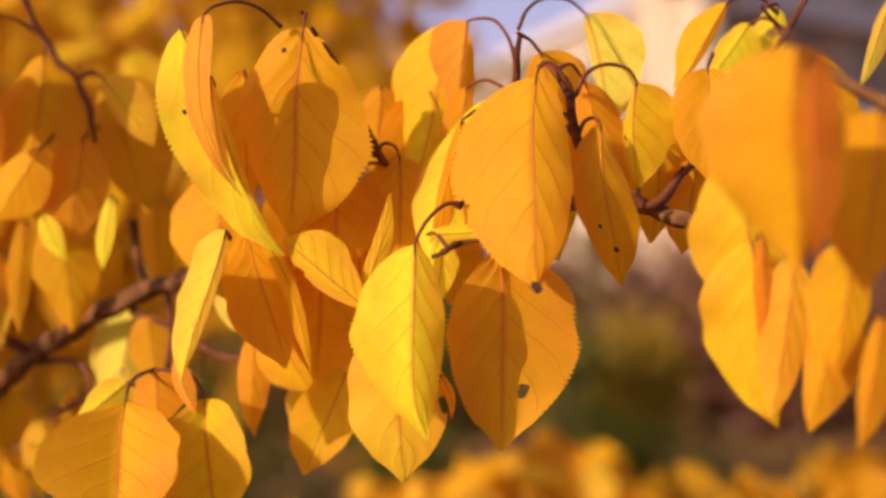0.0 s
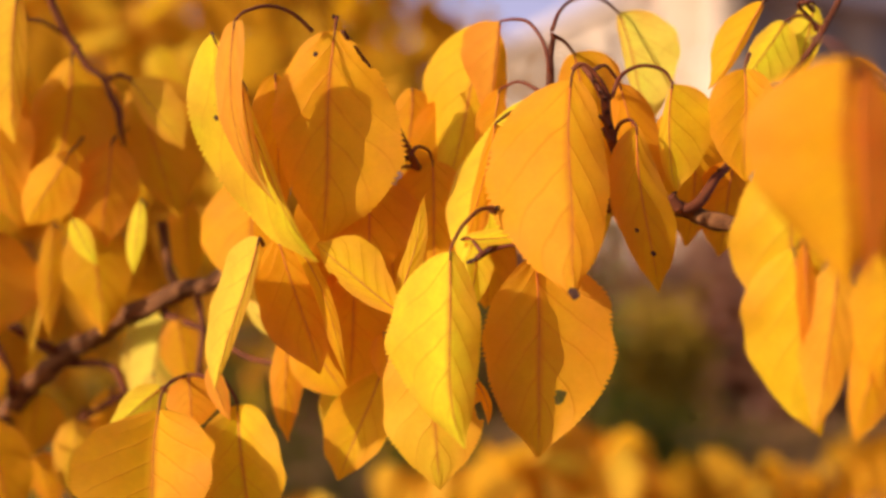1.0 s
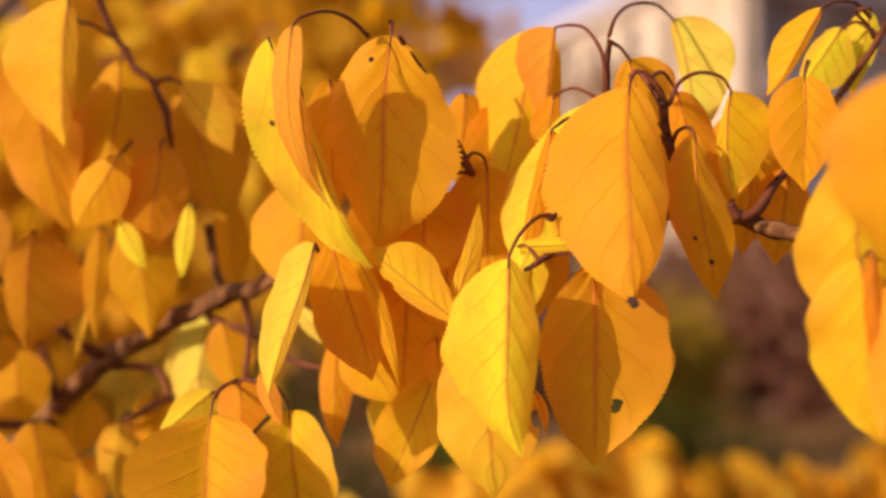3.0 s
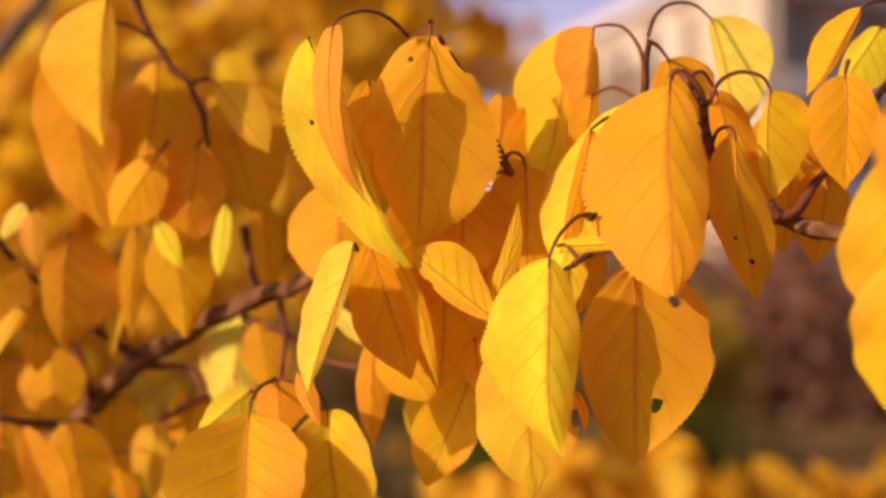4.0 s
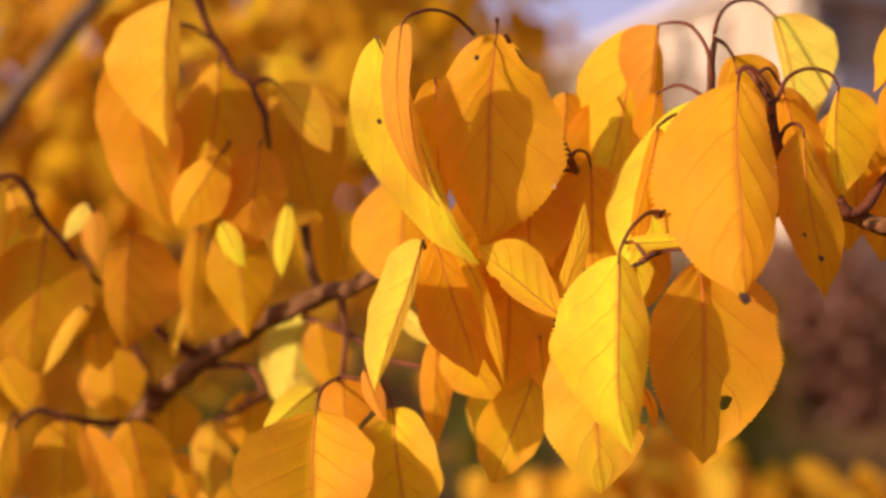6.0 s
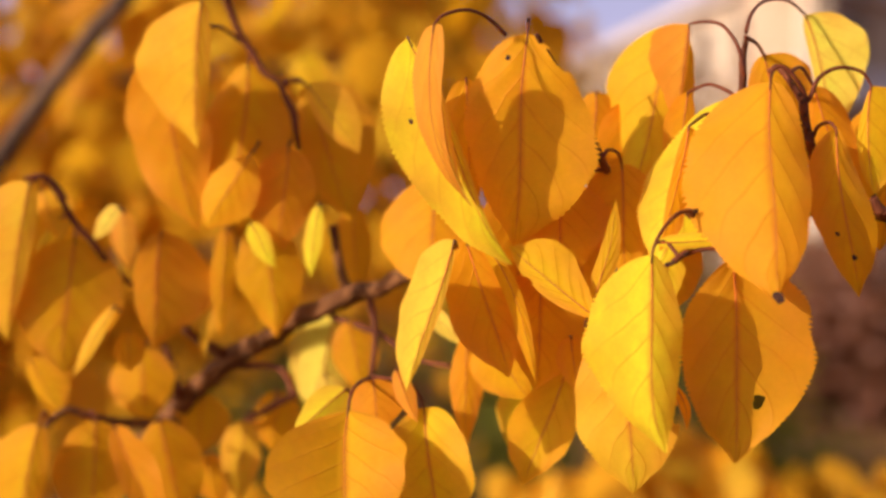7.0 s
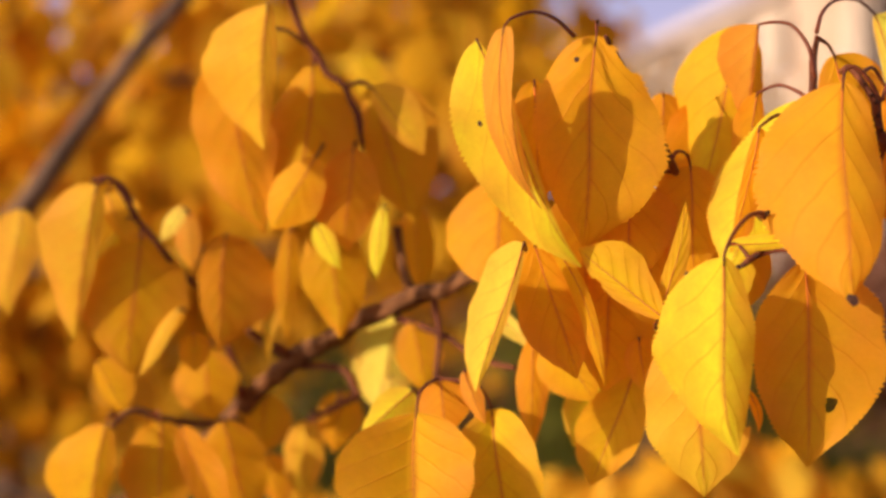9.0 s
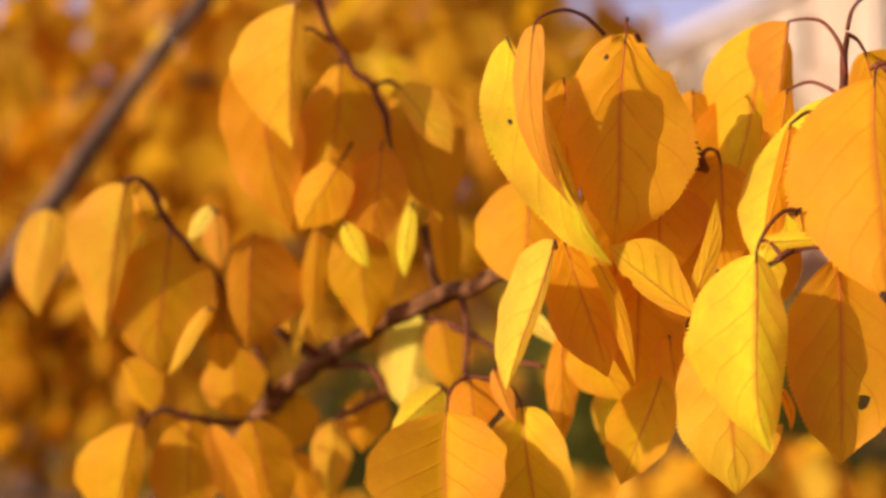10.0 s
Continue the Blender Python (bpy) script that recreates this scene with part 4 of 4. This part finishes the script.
leaf(upper_branch, (-0.0971, 0.8000, 1.6168), (-0.0792, 0.8000, 1.5867), 0.0110, 0.0110, tint=GOLD)
leaf(upper_branch, (-0.0752, 0.5620, 1.5239), (-0.0692, 0.5580, 1.4800), 0.0124, 0.0120, twist=-8, tint=SHADE_GOLD)
# two small yellow leaves stand in for sunlit patches on larger leaves
leaf(upper_branch, (-0.0747, 0.5314, 1.5216), (-0.0659, 0.5291, 1.5058), 0.0048, 0.0039, twist=15, tint=YELLOW)
leaf(upper_branch, (-0.0511, 0.5326, 1.5284), (-0.0539, 0.5303, 1.5026), 0.0044, 0.0032, twist=20, peaks=(0.5, 0.5), tint=YELLOW)
leaf(upper_branch, (-0.0449, 0.5900, 1.5295), (-0.0441, 0.5880, 1.4962), 0.0084, 0.0067, tint=ORANGE)
leaf(upper_branch, (-0.0914, 0.5720, 1.5211), (-0.0932, 0.5700, 1.4789), 0.0051, 0.0045, twist=-10, tint=SHADE_GOLD)
# side twig
twig(left_branch, [(-0.1609, 0.5500, 1.5385), (-0.1547, 0.5520, 1.5397), (-0.1499, 0.5540, 1.5337), (-0.1450, 0.5560, 1.5239), (-0.1394, 0.5580, 1.5168), (-0.1353, 0.5640, 1.5092), (-0.1322, 0.5750, 1.5026), (-0.1280, 0.5900, 1.4967)], (0.0008, 0.0009, 0.0011, 0.0012, 0.0012, 0.0013, 0.0012, 0.001))
leaf(left_branch, (-0.1573, 0.5454, 1.5370), (-0.1684, 0.5520, 1.4795), 0.0225, 0.0047, fold=-16, peaks=(0.38, 0.3), bends=(-8, 0), bow=0.03, tint=PEACH, stalk=[(-0.1485, 0.5600, 1.5318), (-0.1515, 0.5560, 1.5374), (-0.1545, 0.5520, 1.5395)])
leaf(left_branch, (-0.1453, 0.5600, 1.5171), (-0.1496, 0.5550, 1.4675), 0.0198, 0.0194, twist=-14, fold=-6, peaks=(0.45, 0.42), tint=SHADE_GOLD, stalk=[(-0.1484, 0.5720, 1.5221), (-0.1471, 0.5660, 1.5199)])
leaf(left_branch, (-0.1144, 0.5650, 1.5190), (-0.1172, 0.5620, 1.4758), 0.0088, 0.0214, twist=-18, tint=SHADE_RUST)
leaf(left_branch, (-0.1299, 0.5560, 1.4918), (-0.1444, 0.5520, 1.4661), 0.0038, 0.0029, twist=20, tint=PEACH)
leaf(left_branch, (-0.1694, 0.5800, 1.4703), (-0.1573, 0.5800, 1.4495), 0.0048, 0.0109, tint=AMBER)
leaf(left_branch, (-0.1326, 0.6049, 1.4732), (-0.1294, 0.6010, 1.4440), 0.0151, 0.0122, twist=0, fold=-12, tint=SHADE_GOLD)
leaf(left_branch, (-0.1283, 0.5690, 1.4818), (-0.1272, 0.5690, 1.4668), 0.0063, 0.0063, twist=0, fold=-12, tint=ORANGE)
leaf(left_branch, (-0.1281, 0.5560, 1.5288), (-0.1374, 0.5560, 1.5163), 0.0051, 0.0038, twist=25, tint=PALE)
leaf(left_branch, (-0.1588, 0.5620, 1.5352), (-0.1507, 0.5600, 1.5160), 0.0042, 0.0095, tint=PEACH)
leaf(left_branch, (-0.1364, 0.5920, 1.5284), (-0.1327, 0.5900, 1.5050), 0.0067, 0.0045, tint=PINK)
leaf(left_branch, (-0.0982, 0.5750, 1.5050), (-0.1011, 0.5720, 1.4708), 0.0045, 0.0034, twist=20, tint=PEACH)
leaf(left_branch, (-0.2096, 0.6100, 1.5307), (-0.2151, 0.6050, 1.4869), 0.0140, 0.0079, twist=5, tint=PEACH)
leaf(left_branch, (-0.1541, 0.5620, 1.5214), (-0.1622, 0.5600, 1.5056), 0.0029, 0.0025, twist=20, tint=YELLOW)
# low twig
leaf(limb_branch, (-0.1579, 0.5560, 1.4486), (-0.1677, 0.5600, 1.4041), 0.0271, 0.0065, twist=4, fold=-20, peaks=(0.55, 0.4), bends=(-12, 0), tint=AMBER)
leaf(limb_branch, (-0.1417, 0.5720, 1.4482), (-0.1409, 0.5680, 1.4049), 0.0151, 0.0130, twist=-14, tint=SHADE_GOLD)
leaf(limb_branch, (-0.1312, 0.5600, 1.4475), (-0.1103, 0.5550, 1.4056), 0.0062, 0.0091, twist=-12, fold=20, tint=SHADE_RUST)
leaf(limb_branch, (-0.1195, 0.5800, 1.4473), (-0.1077, 0.5750, 1.4081), 0.0129, 0.0130, twist=-20, tint=SHADE_GOLD)
leaf(limb_branch, (-0.1096, 0.6166, 1.4539), (-0.1132, 0.6166, 1.4284), 0.0116, 0.0116, twist=0, fold=-12, tint=SHADE_GOLD)
leaf(limb_branch, (-0.0900, 0.6000, 1.4451), (-0.0925, 0.6000, 1.4125), 0.0107, 0.0075, twist=10, tint=PEACH)
leaf(limb_branch, (-0.0792, 0.6166, 1.4553), (-0.0816, 0.6166, 1.4299), 0.0100, 0.0100, twist=0, fold=-12, tint=ORANGE)
leaf(limb_branch, (-0.1097, 0.6166, 1.4297), (-0.1027, 0.6166, 1.4066), 0.0075, 0.0075, twist=0, fold=-12, tint=ORANGE)
# near twig
twig(near_branch, [(0.1721, 0.3417, 1.5332), (0.1608, 0.3564, 1.5419), (0.1542, 0.3613, 1.5468), (0.1478, 0.3662, 1.5535)], (0.0022, 0.0018, 0.0014, 0.001,))
leaf(near_branch, (0.1250, 0.2937, 1.5453), (0.1264, 0.3013, 1.5025), 0.0214, 0.0104, twist=8, fold=-22, peaks=(0.42, 0.4), bends=(-22, 0), tint=ORANGE, stalk=[(0.1343, 0.3538, 1.5567), (0.1276, 0.3163, 1.5512), (0.1208, 0.2834, 1.5450)])
leaf(near_branch, (0.1360, 0.3800, 1.5358), (0.1344, 0.3781, 1.4882), 0.0144, 0.0083, twist=14, fold=-12, peaks=(0.5, 0.5), wave=0.03, tint=GOLD)
leaf(near_branch, (0.1355, 0.3762, 1.5099), (0.1402, 0.3725, 1.4651), 0.0155, 0.0058, twist=10, peaks=(0.45, 0.5), bends=(-20, 0), wave=0.03, tint=GOLD)
# added narrow leaf plays the big leaf's blushed half, darker as it turns away
leaf(near_branch, (0.1262, 0.2881, 1.5432), (0.1288, 0.2966, 1.5038), 0.0017, 0.0049, twist=-8, fold=-6, tint=SALMON)
leaf(near_branch, (0.1443, 0.3706, 1.5059), (0.1384, 0.3669, 1.4672), 0.0073, 0.0059, twist=10, fold=-12, peaks=(0.38, 0.42), tint=PEACH)
leaf(near_branch, (0.1494, 0.3220, 1.5362), (0.1425, 0.3117, 1.4990), 0.0114, 0.0088, twist=10, fold=-12, tint=ORANGE)
leaf(near_branch, (0.1539, 0.3556, 1.5098), (0.1495, 0.3538, 1.4782), 0.0095, 0.0052, twist=6, tint=AMBER)
leaf(near_branch, (0.1530, 0.3613, 1.4962), (0.1435, 0.3564, 1.4659), 0.0051, 0.0084, twist=8, fold=-12, tint=ORANGE)
leaf(near_branch, (0.1559, 0.3417, 1.4932), (0.1483, 0.3318, 1.4649), 0.0031, 0.0056, twist=0, fold=-12, tint=ORANGE)
leaf(near_branch, (0.1815, 0.4105, 1.5759), (0.1724, 0.4105, 1.5510), 0.0021, 0.0033, twist=0, fold=-12, tint=PALE)
leaf(near_branch, (0.1527, 0.3859, 1.5567), (0.1647, 0.3810, 1.5357), 0.0047, 0.0047, twist=0, fold=-12, tint=ORANGE)
# leaves deeper in the crown
leaf(limb_branch, (0.0354, 0.4678, 1.5298), (0.0386, 0.4645, 1.4917), 0.0183, 0.0112, twist=-10, fold=-4, peaks=(0.46, 0.34), tint=ORANGE)
leaf(limb_branch, (0.0702, 0.4744, 1.5590), (0.0658, 0.4722, 1.5307), 0.0058, 0.0036, tint=ORANGE, stalk=[(0.0823, 0.4570, 1.5554), (0.0796, 0.4590, 1.5578), (0.0751, 0.4656, 1.5604)])
leaf(limb_branch, (0.0679, 0.4526, 1.5470), (0.0594, 0.4443, 1.5110), 0.0023, 0.0076, twist=-6, fold=-8, tint=ORANGE)
# added pale leaf in front, standing for a sunlit patch on the leaf behind
leaf(upper_branch, (-0.0559, 0.5407, 1.5705), (-0.0369, 0.5384, 1.5464), 0.0054, 0.0095, twist=8, fold=-8, peaks=(0.5, 0.45), tint=PEACH)
# added dark sliver of a leaf, painting the shaded gap between two near leaves
leaf(near_branch, (0.1370, 0.3720, 1.5119), (0.1385, 0.3702, 1.4707), 0.0027, 0.0027, twist=-12, tint=SHADE_RUST)
# bare bough of the same tree
twig(limb_branch, [(-0.4745, 1.0000, 1.3923), (-0.3973, 1.0000, 1.4857), (-0.3550, 1.0000, 1.5455), (-0.3309, 1.0000, 1.5782), (-0.2930, 1.0000, 1.6297), (-0.2526, 1.0000, 1.6771), (-0.2278, 1.0000, 1.7034), (-0.1984, 1.0000, 1.7334)], (0.0125, 0.0095, 0.0085, 0.0075, 0.0068, 0.0062, 0.0055, 0.005,), name='limb', n=60, mat=FAR_BARK)
twig(limb_branch, [(-0.82, 1.02, 0.0), (-0.80, 1.0, 0.45), (-0.74, 0.98, 0.80), (-0.4745, 1.0000, 1.3923)], (0.045, 0.036, 0.028, 0.0125), name="trunk", n=40)
twig(limb_branch, [(-0.75, 0.98, 0.78), (-0.55, 0.86, 1.10), (-0.1745, 0.6600, 1.4067)], (0.014, 0.009, 0.0054), name="limb", n=40)
# short bare spur of the limb
twig(limb_branch, [(-0.0947, 0.5980, 1.4693), (-0.0976, 0.5900, 1.4738), (-0.1004, 0.5800, 1.4770), (-0.1040, 0.5720, 1.4805), (-0.1066, 0.5670, 1.4833)], (0.0017, 0.0014, 0.0013, 0.0012, 0.0014), knots=0.5)
